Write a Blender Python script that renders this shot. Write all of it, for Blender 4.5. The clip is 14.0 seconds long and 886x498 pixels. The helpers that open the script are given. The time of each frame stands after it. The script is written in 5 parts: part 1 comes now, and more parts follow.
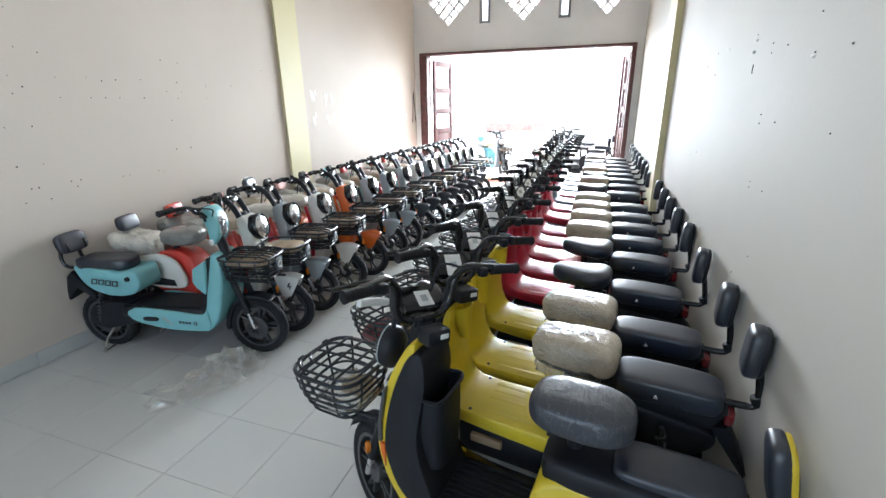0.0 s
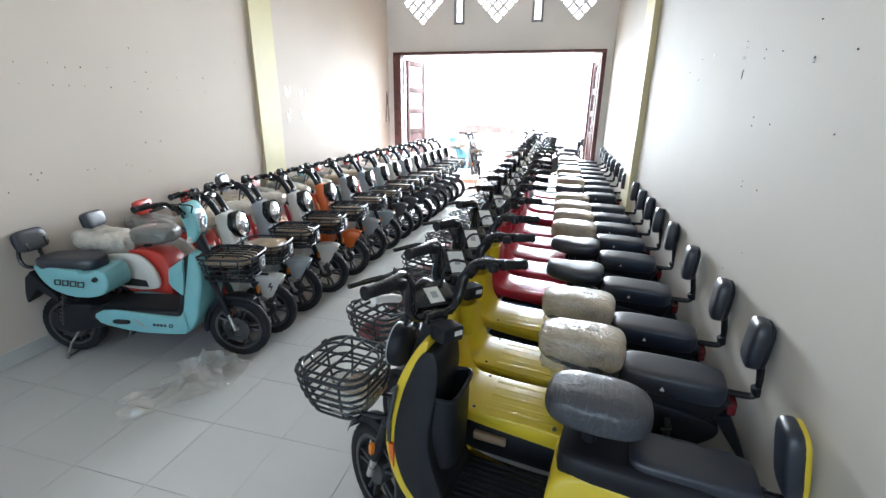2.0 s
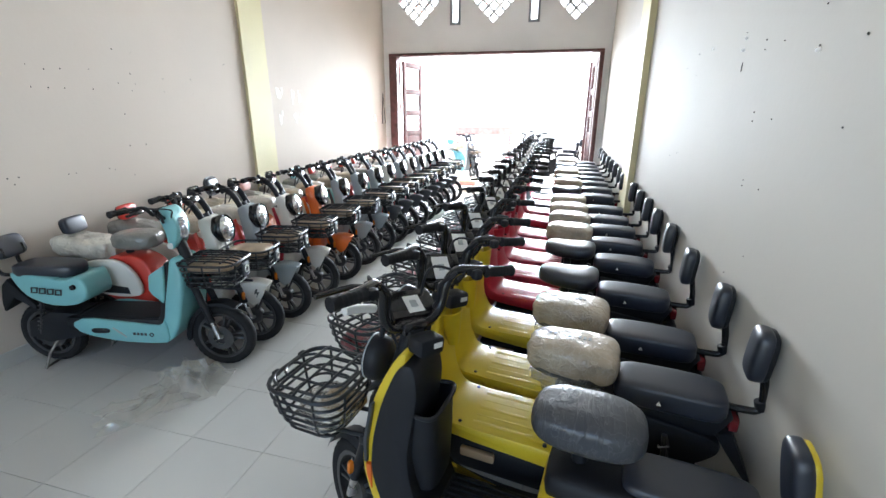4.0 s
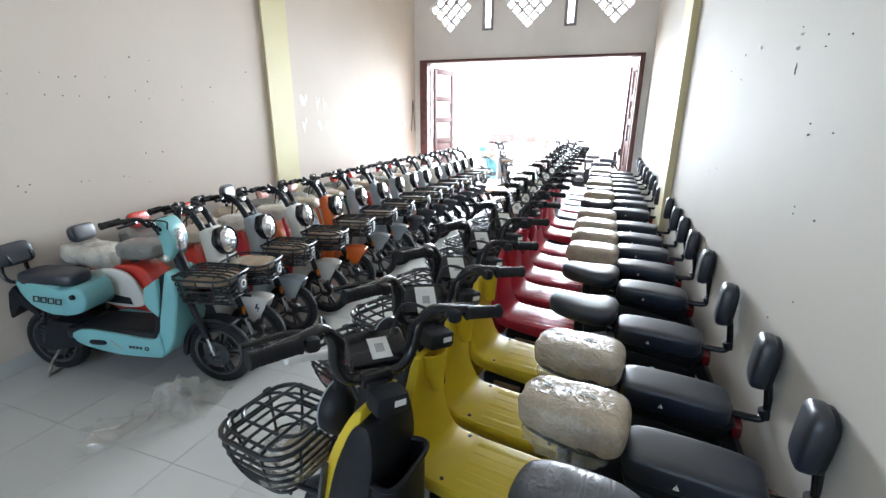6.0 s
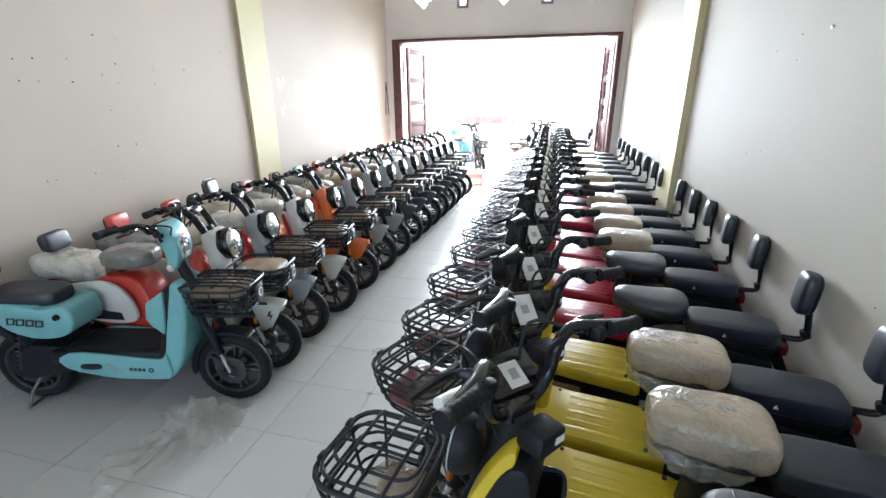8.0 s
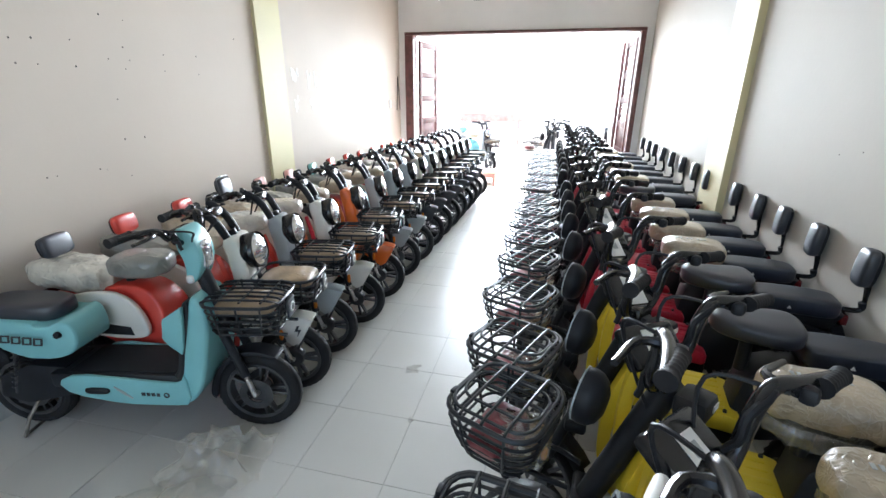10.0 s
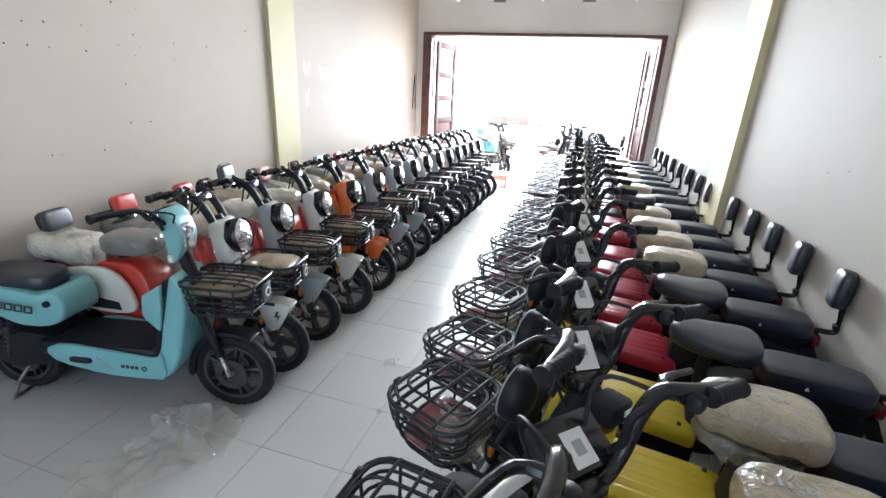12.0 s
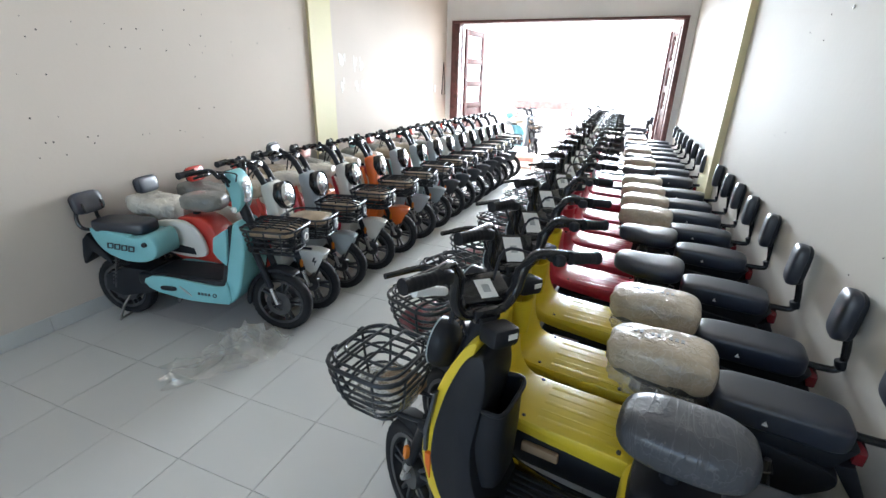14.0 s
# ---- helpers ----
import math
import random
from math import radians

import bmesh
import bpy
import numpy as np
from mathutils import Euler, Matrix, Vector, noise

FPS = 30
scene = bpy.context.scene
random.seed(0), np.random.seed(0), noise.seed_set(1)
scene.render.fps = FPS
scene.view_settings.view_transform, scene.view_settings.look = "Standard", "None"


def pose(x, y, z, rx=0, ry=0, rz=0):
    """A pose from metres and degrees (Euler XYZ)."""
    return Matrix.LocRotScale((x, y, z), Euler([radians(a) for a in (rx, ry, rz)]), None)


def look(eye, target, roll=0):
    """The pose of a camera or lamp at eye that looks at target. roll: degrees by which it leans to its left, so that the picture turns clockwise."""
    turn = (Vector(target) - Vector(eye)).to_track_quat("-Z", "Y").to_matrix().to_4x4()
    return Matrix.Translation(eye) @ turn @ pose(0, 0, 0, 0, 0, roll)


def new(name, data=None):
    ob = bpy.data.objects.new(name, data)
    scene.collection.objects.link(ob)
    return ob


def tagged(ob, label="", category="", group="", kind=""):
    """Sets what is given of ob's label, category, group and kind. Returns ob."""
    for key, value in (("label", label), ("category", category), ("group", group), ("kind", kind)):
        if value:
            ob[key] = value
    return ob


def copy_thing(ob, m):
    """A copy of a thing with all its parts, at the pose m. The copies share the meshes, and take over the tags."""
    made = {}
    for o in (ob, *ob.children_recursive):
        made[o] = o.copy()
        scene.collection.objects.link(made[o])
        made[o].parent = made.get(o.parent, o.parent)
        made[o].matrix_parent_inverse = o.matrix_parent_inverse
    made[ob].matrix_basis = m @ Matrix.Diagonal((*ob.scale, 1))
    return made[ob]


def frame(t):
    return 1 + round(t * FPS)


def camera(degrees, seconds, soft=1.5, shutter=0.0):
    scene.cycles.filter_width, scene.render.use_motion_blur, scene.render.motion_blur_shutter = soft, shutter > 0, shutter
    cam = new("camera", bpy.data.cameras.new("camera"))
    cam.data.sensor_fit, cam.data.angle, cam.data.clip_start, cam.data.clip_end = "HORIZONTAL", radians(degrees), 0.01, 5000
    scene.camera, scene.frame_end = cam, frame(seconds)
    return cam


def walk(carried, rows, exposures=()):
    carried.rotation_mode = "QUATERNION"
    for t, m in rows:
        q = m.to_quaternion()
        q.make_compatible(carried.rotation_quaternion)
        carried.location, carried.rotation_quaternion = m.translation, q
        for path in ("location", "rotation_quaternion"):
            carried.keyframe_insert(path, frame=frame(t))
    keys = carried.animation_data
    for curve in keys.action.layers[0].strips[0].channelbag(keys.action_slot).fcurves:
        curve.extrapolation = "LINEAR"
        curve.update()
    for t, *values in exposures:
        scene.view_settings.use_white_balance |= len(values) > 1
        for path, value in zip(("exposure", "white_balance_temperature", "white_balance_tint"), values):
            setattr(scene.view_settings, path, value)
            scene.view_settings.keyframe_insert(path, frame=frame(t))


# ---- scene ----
cam = camera(90.5, 14.0)
METRES, EYE, TILT, LEAN, TURN = 2.4, 1.53, 0.0, 0.0, 18.8
PATH = [
    (0, (0.045, 0.046, 1.593), (-0.582, 1.837, 0.962), -0.8),
    (0.5, (-0.005, 0.036, 1.595), (-0.611, 1.834, 0.965), -0.6),
    (1, (-0.062, 0.021, 1.59), (-0.602, 1.841, 0.962), 0.0),
    (1.5, (-0.091, 0.013, 1.586), (-0.589, 1.847, 0.961), 0.4),
    (2, (-0.1, 0.013, 1.571), (-0.578, 1.851, 0.946), 0.7),
    (2.5, (-0.091, 0.019, 1.567), (-0.565, 1.859, 0.941), 0.8),
    (3, (-0.079, 0.027, 1.558), (-0.552, 1.867, 0.934), 0.6),
    (3.2, (-0.082, 0.028, 1.551), (-0.548, 1.871, 0.929), 0.6),
    (5.3, (0.033, 0.346, 1.561), (-0.542, 2.166, 0.962), 0.2),
    (5.5, (0.043, 0.36, 1.564), (-0.551, 2.175, 0.969), 0.4),
    (6, (0.04, 0.384, 1.562), (-0.605, 2.183, 0.972), 0.3),
    (6.5, (-0.024, 0.394, 1.557), (-0.679, 2.188, 0.965), 0.6),
    (7, (-0.207, 0.423, 1.564), (-0.77, 2.239, 0.943), -0.2),
    (7.5, (-0.351, 0.423, 1.569), (-0.837, 2.251, 0.917), -0.6),
    (8, (-0.411, 0.426, 1.578), (-0.864, 2.257, 0.914), -0.3),
    (8.5, (-0.437, 0.502, 1.575), (-0.893, 2.332, 0.909), 0.1),
    (9, (-0.514, 0.584, 1.566), (-1.01, 2.402, 0.895), 1.1),
    (9.2, (-0.569, 0.604, 1.549), (-1.072, 2.422, 0.883), 0.8),
    (11.3, (-0.846, 0.635, 1.538), (-1.148, 2.487, 0.845), 0.2),
    (11.5, (-0.757, 0.641, 1.541), (-1.124, 2.482, 0.849), 0.2),
    (12, (-0.538, 0.642, 1.54), (-1.053, 2.454, 0.868), 3.0),
    (12.5, (-0.437, 0.591, 1.504), (-1.032, 2.374, 0.821), 2.1),
    (13, (-0.356, 0.423, 1.484), (-0.975, 2.189, 0.781), 2.1),
    (13.5, (-0.282, 0.28, 1.505), (-0.915, 2.032, 0.776), 2.1),
    (14, (-0.173, 0.215, 1.519), (-0.85, 1.952, 0.796), 1.4),
]
walk(cam, [(t, look(eye, target, roll)) for t, eye, target, roll in PATH])


# ---- world, sun, large lights ----
world = bpy.data.worlds.new("world")
scene.world = world
world.use_nodes = True
wn = world.node_tree
sky = wn.nodes.new("ShaderNodeTexSky")
sky.sky_type = 'NISHITA'
sky.sun_disc = False
sky.sun_elevation = radians(62)
sky.sun_rotation = radians(14)
wn.links.new(sky.outputs[0], wn.nodes["Background"].inputs[0])
wn.nodes["Background"].inputs[1].default_value = 0.15
scene.view_settings.exposure = 2.11

sun = new("sun", bpy.data.lights.new("sun", 'SUN'))
sun.data.energy, sun.data.angle, sun.data.color = 5.0, radians(0.6), (1.0, 0.96, 0.9)
sun.matrix_world = look((0, 0, 0), (-0.12, -0.45, -0.88))


def area(name, energy, w, h, m, color=(1, 1, 1)):
    ob = new(name, bpy.data.lights.new(name, 'AREA'))
    ob.data.shape, ob.data.size, ob.data.size_y = 'RECTANGLE', w, h
    ob.data.energy, ob.data.color = energy, color
    ob.matrix_world = m
    return ob


# sky light in the front doorway, plus a fill lamp added behind the camera
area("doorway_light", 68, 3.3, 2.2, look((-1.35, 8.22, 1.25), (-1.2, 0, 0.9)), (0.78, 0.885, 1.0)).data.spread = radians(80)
area("back_fill_light", 1.8, 3.1, 3.0, look((-1.35, -2.42, 1.6), (-1.35, 3, 1.9)), (0.80, 0.90, 1.0))


# ---- materials ----
def nodes(name):
    m = bpy.data.materials.new(name)
    m.use_nodes = True
    t = m.node_tree
    return m, t, t.nodes["Principled BSDF"]


def paint(name, rgb, rough=0.5, metal=0.0, var=0.08, scale=6.0, fine=60.0, bump=0.03, coat=0.0, dirt=None, dist=0.004, shift=0.0, ridged=False, spec=0.5, whole=False):
    """A surface with colour that varies at two scales, uneven gloss and fine relief."""
    m, t, b = nodes(name)
    tc = t.nodes.new("ShaderNodeTexCoord")
    n1, n2 = t.nodes.new("ShaderNodeTexNoise"), t.nodes.new("ShaderNodeTexNoise")
    n1.inputs["Scale"].default_value, n2.inputs["Scale"].default_value = scale, fine
    n1.inputs["Detail"].default_value = 5
    if ridged:
        n2.noise_type = 'RIDGED_MULTIFRACTAL'
        n2.inputs["Detail"].default_value = 3
        n2.inputs["Distortion"].default_value = 0.6
    # whole: the pattern runs on from piece to piece
    where = t.nodes.new("ShaderNodeNewGeometry").outputs["Position"] if whole else tc.outputs["Object"]
    t.links.new(where, n1.inputs[0])
    t.links.new(where, n2.inputs[0])
    ramp = t.nodes.new("ShaderNodeMix")
    ramp.data_type = 'RGBA'
    low = dirt or tuple(c * (1 - 2 * var) for c in rgb)
    ramp.inputs[6].default_value = (*low, 1)
    ramp.inputs[7].default_value = (*[min(1, c * (1 + var)) for c in rgb], 1)
    mr = t.nodes.new("ShaderNodeMapRange")
    mr.inputs[1].default_value, mr.inputs[2].default_value = 0.25, 0.6
    t.links.new(n1.outputs[0], mr.inputs[0])
    t.links.new(mr.outputs[0], ramp.inputs[0])
    last = ramp.outputs[2]
    if shift:
        info, hs = t.nodes.new("ShaderNodeObjectInfo"), t.nodes.new("ShaderNodeHueSaturation")
        rr = t.nodes.new("ShaderNodeMapRange")
        rr.inputs[3].default_value, rr.inputs[4].default_value = 1 - shift, 1 + shift
        t.links.new(info.outputs["Random"], rr.inputs[0])
        t.links.new(rr.outputs[0], hs.inputs["Value"])
        t.links.new(last, hs.inputs["Color"])
        last = hs.outputs[0]
    t.links.new(last, b.inputs["Base Color"])
    r2 = t.nodes.new("ShaderNodeMapRange")
    r2.inputs[3].default_value, r2.inputs[4].default_value = max(0.02, rough - 0.08), min(1, rough + 0.08)
    t.links.new(n1.outputs[0], r2.inputs[0])
    t.links.new(r2.outputs[0], b.inputs["Roughness"])
    b.inputs["Metallic"].default_value = metal
    b.inputs["Specular IOR Level"].default_value = spec
    b.inputs["Coat Weight"].default_value = coat
    b.inputs["Coat Roughness"].default_value = 0.08
    if bump:
        bp = t.nodes.new("ShaderNodeBump")
        bp.inputs["Strength"].default_value, bp.inputs["Distance"].default_value = bump, dist
        t.links.new(n2.outputs[0], bp.inputs["Height"])
        t.links.new(bp.outputs[0], b.inputs["Normal"])
        if ridged:
            t.links.new(bp.outputs[0], b.inputs["Coat Normal"])
    return m


M = {}
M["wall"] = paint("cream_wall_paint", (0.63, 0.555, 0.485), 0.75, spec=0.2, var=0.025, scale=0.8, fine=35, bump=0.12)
# east wall: one even base, set darker and greyer than the west wall's
M["wall_r"] = paint("east_wall_paint", (0.53, 0.50, 0.45), 0.75, spec=0.2, var=0.03, scale=0.9, fine=35, bump=0.12)
M["pillar"] = paint("pale_yellow_paint", (0.68, 0.62, 0.385), 0.6, spec=0.3, var=0.03, scale=1.2, fine=35, bump=0.12)
M["transom"] = paint("transom_wall_paint", (0.80, 0.80, 0.81), 0.6, var=0.04, scale=1.0, fine=40, bump=0.1)
M["ceiling"] = paint("white_ceiling_paint", (0.8, 0.79, 0.76), 0.7, var=0.03)
M["tile"] = paint("white_glazed_tile", (0.57, 0.563, 0.53), 0.35, var=0.02, scale=1.3, fine=12, bump=0.006, shift=0.02, whole=True)
M["grout"] = paint("grey_grout", (0.27, 0.265, 0.25), 0.9, var=0.25, scale=4)
M["skirt"] = paint("grey_skirting_tile", (0.55, 0.55, 0.53), 0.3, var=0.05, scale=3, bump=0.02, shift=0.03)
M["wood"] = paint("red_brown_wood", (0.115, 0.042, 0.040), 0.4, var=0.25, scale=9, fine=50, bump=0.08)
M["concrete"] = paint("sunlit_concrete", (0.55, 0.53, 0.50), 0.85, var=0.08, scale=1.0, fine=30, bump=0.2)
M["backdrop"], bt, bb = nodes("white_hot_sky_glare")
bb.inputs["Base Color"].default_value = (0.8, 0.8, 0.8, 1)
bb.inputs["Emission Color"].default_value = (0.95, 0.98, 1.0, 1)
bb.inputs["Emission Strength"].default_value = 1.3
M["frame_metal"] = paint("grey_window_frame", (0.24, 0.25, 0.28), 0.5, var=0.1)
M["hole"] = paint("dark_nail_hole", (0.10, 0.09, 0.085), 0.9, var=0.3, scale=40)
M["filler"] = paint("white_wall_filler", (0.9, 0.9, 0.88), 0.7, var=0.02, scale=20)
M["black"] = paint("black_plastic", (0.011, 0.0125, 0.017), 0.48, spec=0.32, var=0.15, scale=8, fine=180, bump=0.12, dist=0.0015)
M["gloss_black"] = paint("gloss_black_plastic", (0.014, 0.014, 0.016), 0.2, var=0.1, scale=6, bump=0.01)
M["seat"] = paint("black_seat_vinyl", (0.014, 0.019, 0.033), 0.40, var=0.12, scale=7, fine=260, bump=0.08, dist=0.001, spec=0.85)
M["tyre"] = paint("black_rubber", (0.016, 0.016, 0.018), 0.72, spec=0.25, var=0.2, scale=14, fine=120, bump=0.2)
M["wire"] = paint("black_coated_wire", (0.012, 0.015, 0.02), 0.36, var=0.1, scale=20, bump=0.02)
M["rim"] = paint("dark_alloy", (0.085, 0.087, 0.092), 0.34, metal=0.6, var=0.15, scale=15)
M["steel"] = paint("bright_steel", (0.62, 0.62, 0.62), 0.28, metal=1.0, var=0.12, scale=25)
# whitish, barely metallic base: the reflector's bright reflections are put into the colour
M["chrome"] = paint("chrome_reflector", (0.88, 0.89, 0.90), 0.25, metal=0.35, var=0.05, scale=40, fine=60, bump=0.6, coat=0.6)
M["yellow"] = paint("yellow_gloss_plastic", (0.74, 0.55, 0.035), 0.36, var=0.05, scale=5, fine=150, bump=0.02, coat=0.12)
M["red"] = paint("crimson_gloss_plastic", (0.52, 0.024, 0.05), 0.34, var=0.08, scale=5, fine=150, bump=0.02, coat=0.15)
M["scarlet"] = paint("scarlet_plastic", (0.58, 0.045, 0.03), 0.32, var=0.06, scale=5, bump=0.02, coat=0.2)
M["orange"] = paint("orange_plastic", (0.78, 0.15, 0.02), 0.33, var=0.05, scale=5, bump=0.02, coat=0.2)
M["turquoise"] = paint("turquoise_plastic", (0.205, 0.50, 0.525), 0.38, var=0.04, scale=5, fine=150, bump=0.02, coat=0.15)
M["white"] = paint("cream_white_plastic", (0.72, 0.70, 0.65), 0.35, var=0.04, scale=5, bump=0.02, coat=0.15)
M["grey"] = paint("blue_grey_plastic", (0.36, 0.41, 0.44), 0.38, var=0.05, scale=5, bump=0.02, coat=0.1)
M["dark"] = paint("dark_grey_plastic", (0.05, 0.055, 0.065), 0.4, var=0.1, scale=6, bump=0.03)
M["mat"] = paint("black_rubber_mat", (0.010, 0.011, 0.014), 0.65, spec=0.22, var=0.15, scale=8, fine=200, bump=0.2)
M["tail"] = paint("red_lamp_plastic", (0.14, 0.01, 0.014), 0.18, var=0.1, scale=20, coat=0.5)
M["amber"] = paint("amber_reflector", (0.75, 0.22, 0.03), 0.25, var=0.1, scale=30)
M["card"] = paint("white_card", (0.82, 0.82, 0.80), 0.6, var=0.02, scale=12)
M["print"] = paint("dark_print", (0.03, 0.03, 0.035), 0.5, var=0.1, scale=20)
M["print_grey"] = paint("grey_print", (0.4, 0.42, 0.42), 0.5, var=0.1, scale=20)


def wrap(name, rgb, crease_glint, amount, stretch, scale, rough=0.4, coat=0.6, var=0.1, bump=0.7, dist=0.006, width=0.02):
    """Paper or foam under tight clear film: fine drawn-out creases, raised and with bright glints put into the colour,
    over broad patches of tone.
    """
    m, t, b = nodes(name)
    tc, mp = t.nodes.new("ShaderNodeTexCoord"), t.nodes.new("ShaderNodeMapping")
    mp.inputs["Scale"].default_value = stretch
    mp.inputs["Rotation"].default_value = (0.2, 0.3, 0.5)
    n1, n2, n3 = (t.nodes.new("ShaderNodeTexNoise") for _ in range(3))
    n1.inputs["Scale"].default_value, n1.inputs["Detail"].default_value = 9, 4
    n2.inputs["Scale"].default_value, n2.inputs["Detail"].default_value, n2.inputs["Distortion"].default_value = scale, 2.5, 0.7
    n3.inputs["Scale"].default_value, n3.inputs["Detail"].default_value = scale * 0.45, 3
    t.links.new(tc.outputs["Object"], mp.inputs[0])
    for n, src in ((n1, tc.outputs["Object"]), (n2, mp.outputs[0]), (n3, tc.outputs["Object"])):
        t.links.new(src, n.inputs[0])
    tone, cr = t.nodes.new("ShaderNodeMix"), t.nodes.new("ShaderNodeMix")
    tone.data_type = cr.data_type = 'RGBA'
    tone.inputs[6].default_value = (*[c * (1 - 2 * var) for c in rgb], 1)
    tone.inputs[7].default_value = (*[c * (1 + var) for c in rgb], 1)
    cr.inputs[7].default_value = (*crease_glint, 1)
    m1, m2 = t.nodes.new("ShaderNodeMapRange"), t.nodes.new("ShaderNodeMapRange")
    m1.inputs[1].default_value, m1.inputs[2].default_value = 0.35, 0.65
    m2.inputs[1].default_value, m2.inputs[2].default_value, m2.inputs[3].default_value, m2.inputs[4].default_value = 0.0, 0.11, 1.0, 0.0

    def fold(n):
        """One along the lines where the noise crosses its middle, falling off to both sides."""
        d, e = t.nodes.new("ShaderNodeMath"), t.nodes.new("ShaderNodeMath")
        d.operation, e.operation = 'SUBTRACT', 'ABSOLUTE'
        d.inputs[1].default_value = 0.5
        t.links.new(n.outputs[0], d.inputs[0])
        t.links.new(d.outputs[0], e.inputs[0])
        return e.outputs[0]

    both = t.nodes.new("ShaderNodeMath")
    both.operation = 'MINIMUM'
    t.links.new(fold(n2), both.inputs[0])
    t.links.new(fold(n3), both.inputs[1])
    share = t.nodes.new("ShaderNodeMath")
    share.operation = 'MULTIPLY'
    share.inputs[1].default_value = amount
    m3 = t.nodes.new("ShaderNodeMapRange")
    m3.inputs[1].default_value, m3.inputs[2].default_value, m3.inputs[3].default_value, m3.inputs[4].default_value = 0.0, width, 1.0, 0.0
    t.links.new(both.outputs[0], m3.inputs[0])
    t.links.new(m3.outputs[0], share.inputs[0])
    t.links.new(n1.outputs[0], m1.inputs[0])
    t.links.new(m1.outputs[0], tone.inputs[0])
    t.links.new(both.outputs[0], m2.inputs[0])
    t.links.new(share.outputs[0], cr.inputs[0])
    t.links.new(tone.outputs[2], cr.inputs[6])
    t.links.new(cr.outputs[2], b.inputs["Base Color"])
    add = t.nodes.new("ShaderNodeMath")
    add.operation = 'ADD'
    t.links.new(m2.outputs[0], add.inputs[0])
    t.links.new(n3.outputs[0], add.inputs[1])
    bp = t.nodes.new("ShaderNodeBump")
    bp.inputs["Strength"].default_value, bp.inputs["Distance"].default_value = bump, dist
    t.links.new(add.outputs[0], bp.inputs["Height"])
    for k in ("Normal", "Coat Normal"):
        t.links.new(bp.outputs[0], b.inputs[k])
    b.inputs["Roughness"].default_value = rough
    b.inputs["Coat Weight"].default_value, b.inputs["Coat Roughness"].default_value = coat, 0.16
    return m


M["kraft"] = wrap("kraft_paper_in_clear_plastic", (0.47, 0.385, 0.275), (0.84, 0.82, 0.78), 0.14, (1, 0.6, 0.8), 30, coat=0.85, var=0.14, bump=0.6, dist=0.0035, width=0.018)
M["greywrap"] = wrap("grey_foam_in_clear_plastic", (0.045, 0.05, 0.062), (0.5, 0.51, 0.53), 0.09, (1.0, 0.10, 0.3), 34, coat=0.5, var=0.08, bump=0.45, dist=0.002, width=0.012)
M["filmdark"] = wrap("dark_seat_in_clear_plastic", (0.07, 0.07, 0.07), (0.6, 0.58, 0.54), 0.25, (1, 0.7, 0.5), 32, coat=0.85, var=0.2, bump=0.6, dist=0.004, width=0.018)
M["sagewrap"] = paint("grey_green_foam_wrap", (0.20, 0.20, 0.185), 0.5, var=0.12, scale=9, fine=30, bump=0.7, coat=0.7, dist=0.008, ridged=True)
M["palewrap"] = paint("pale_paper_in_clear_plastic", (0.56, 0.53, 0.46), 0.45, var=0.2, scale=9, fine=30, bump=0.9, coat=1.0, dist=0.01, ridged=True)
M["parcel"] = paint("brown_parcel_paper", (0.36, 0.26, 0.165), 0.45, var=0.18, scale=10, fine=40, bump=0.5, coat=0.6, dist=0.006, ridged=True)
M["cardboard"] = paint("brown_cardboard", (0.36, 0.25, 0.15), 0.75, var=0.1, scale=8, fine=90, bump=0.08)
M["glass"], gt, gb = nodes("clear_glass")
gb.inputs["Base Color"].default_value = (0.95, 0.97, 0.98, 1)
gb.inputs["Roughness"].default_value, gb.inputs["Transmission Weight"].default_value = 0.05, 1.0
# clear film: mostly see-through with sharp wrinkled gloss
M["film"], ft, fb = nodes("clear_plastic_film")
fo = ft.nodes["Material Output"]
ft.nodes.remove(fb)
ftr, fgl, fmx = ft.nodes.new("ShaderNodeBsdfTransparent"), ft.nodes.new("ShaderNodeBsdfGlossy"), ft.nodes.new("ShaderNodeMixShader")
ftr.inputs[0].default_value = (0.97, 0.965, 0.95, 1)
fgl.inputs["Roughness"].default_value = 0.12
fnz, fbp, fmr, ftc = ft.nodes.new("ShaderNodeTexNoise"), ft.nodes.new("ShaderNodeBump"), ft.nodes.new("ShaderNodeMapRange"), ft.nodes.new("ShaderNodeTexCoord")
fnz.noise_type = 'RIDGED_MULTIFRACTAL'
fnz.inputs["Scale"].default_value, fnz.inputs["Detail"].default_value = 22, 3
fbp.inputs["Distance"].default_value, fbp.inputs["Strength"].default_value = 0.012, 0.9
fmr.inputs[1].default_value, fmr.inputs[2].default_value = 0.2, 1.6
fmr.inputs[3].default_value, fmr.inputs[4].default_value = 0.26, 0.8
ft.links.new(ftc.outputs["Object"], fnz.inputs[0])
ft.links.new(fnz.outputs[0], fbp.inputs["Height"])
ft.links.new(fnz.outputs[0], fmr.inputs[0])
ft.links.new(fmr.outputs[0], fmx.inputs[0])
ft.links.new(fbp.outputs[0], fgl.inputs["Normal"])
ft.links.new(ftr.outputs[0], fmx.inputs[1])
fdf, fm2 = ft.nodes.new("ShaderNodeBsdfDiffuse"), ft.nodes.new("ShaderNodeMixShader")
fdf.inputs[0].default_value = (0.84, 0.82, 0.76, 1)
fm2.inputs[0].default_value = 0.62
ft.links.new(fbp.outputs[0], fdf.inputs["Normal"])
ft.links.new(fgl.outputs[0], fm2.inputs[1])
ft.links.new(fdf.outputs[0], fm2.inputs[2])
ft.links.new(fm2.outputs[0], fmx.inputs[2])
ft.links.new(fmx.outputs[0], fo.inputs["Surface"])
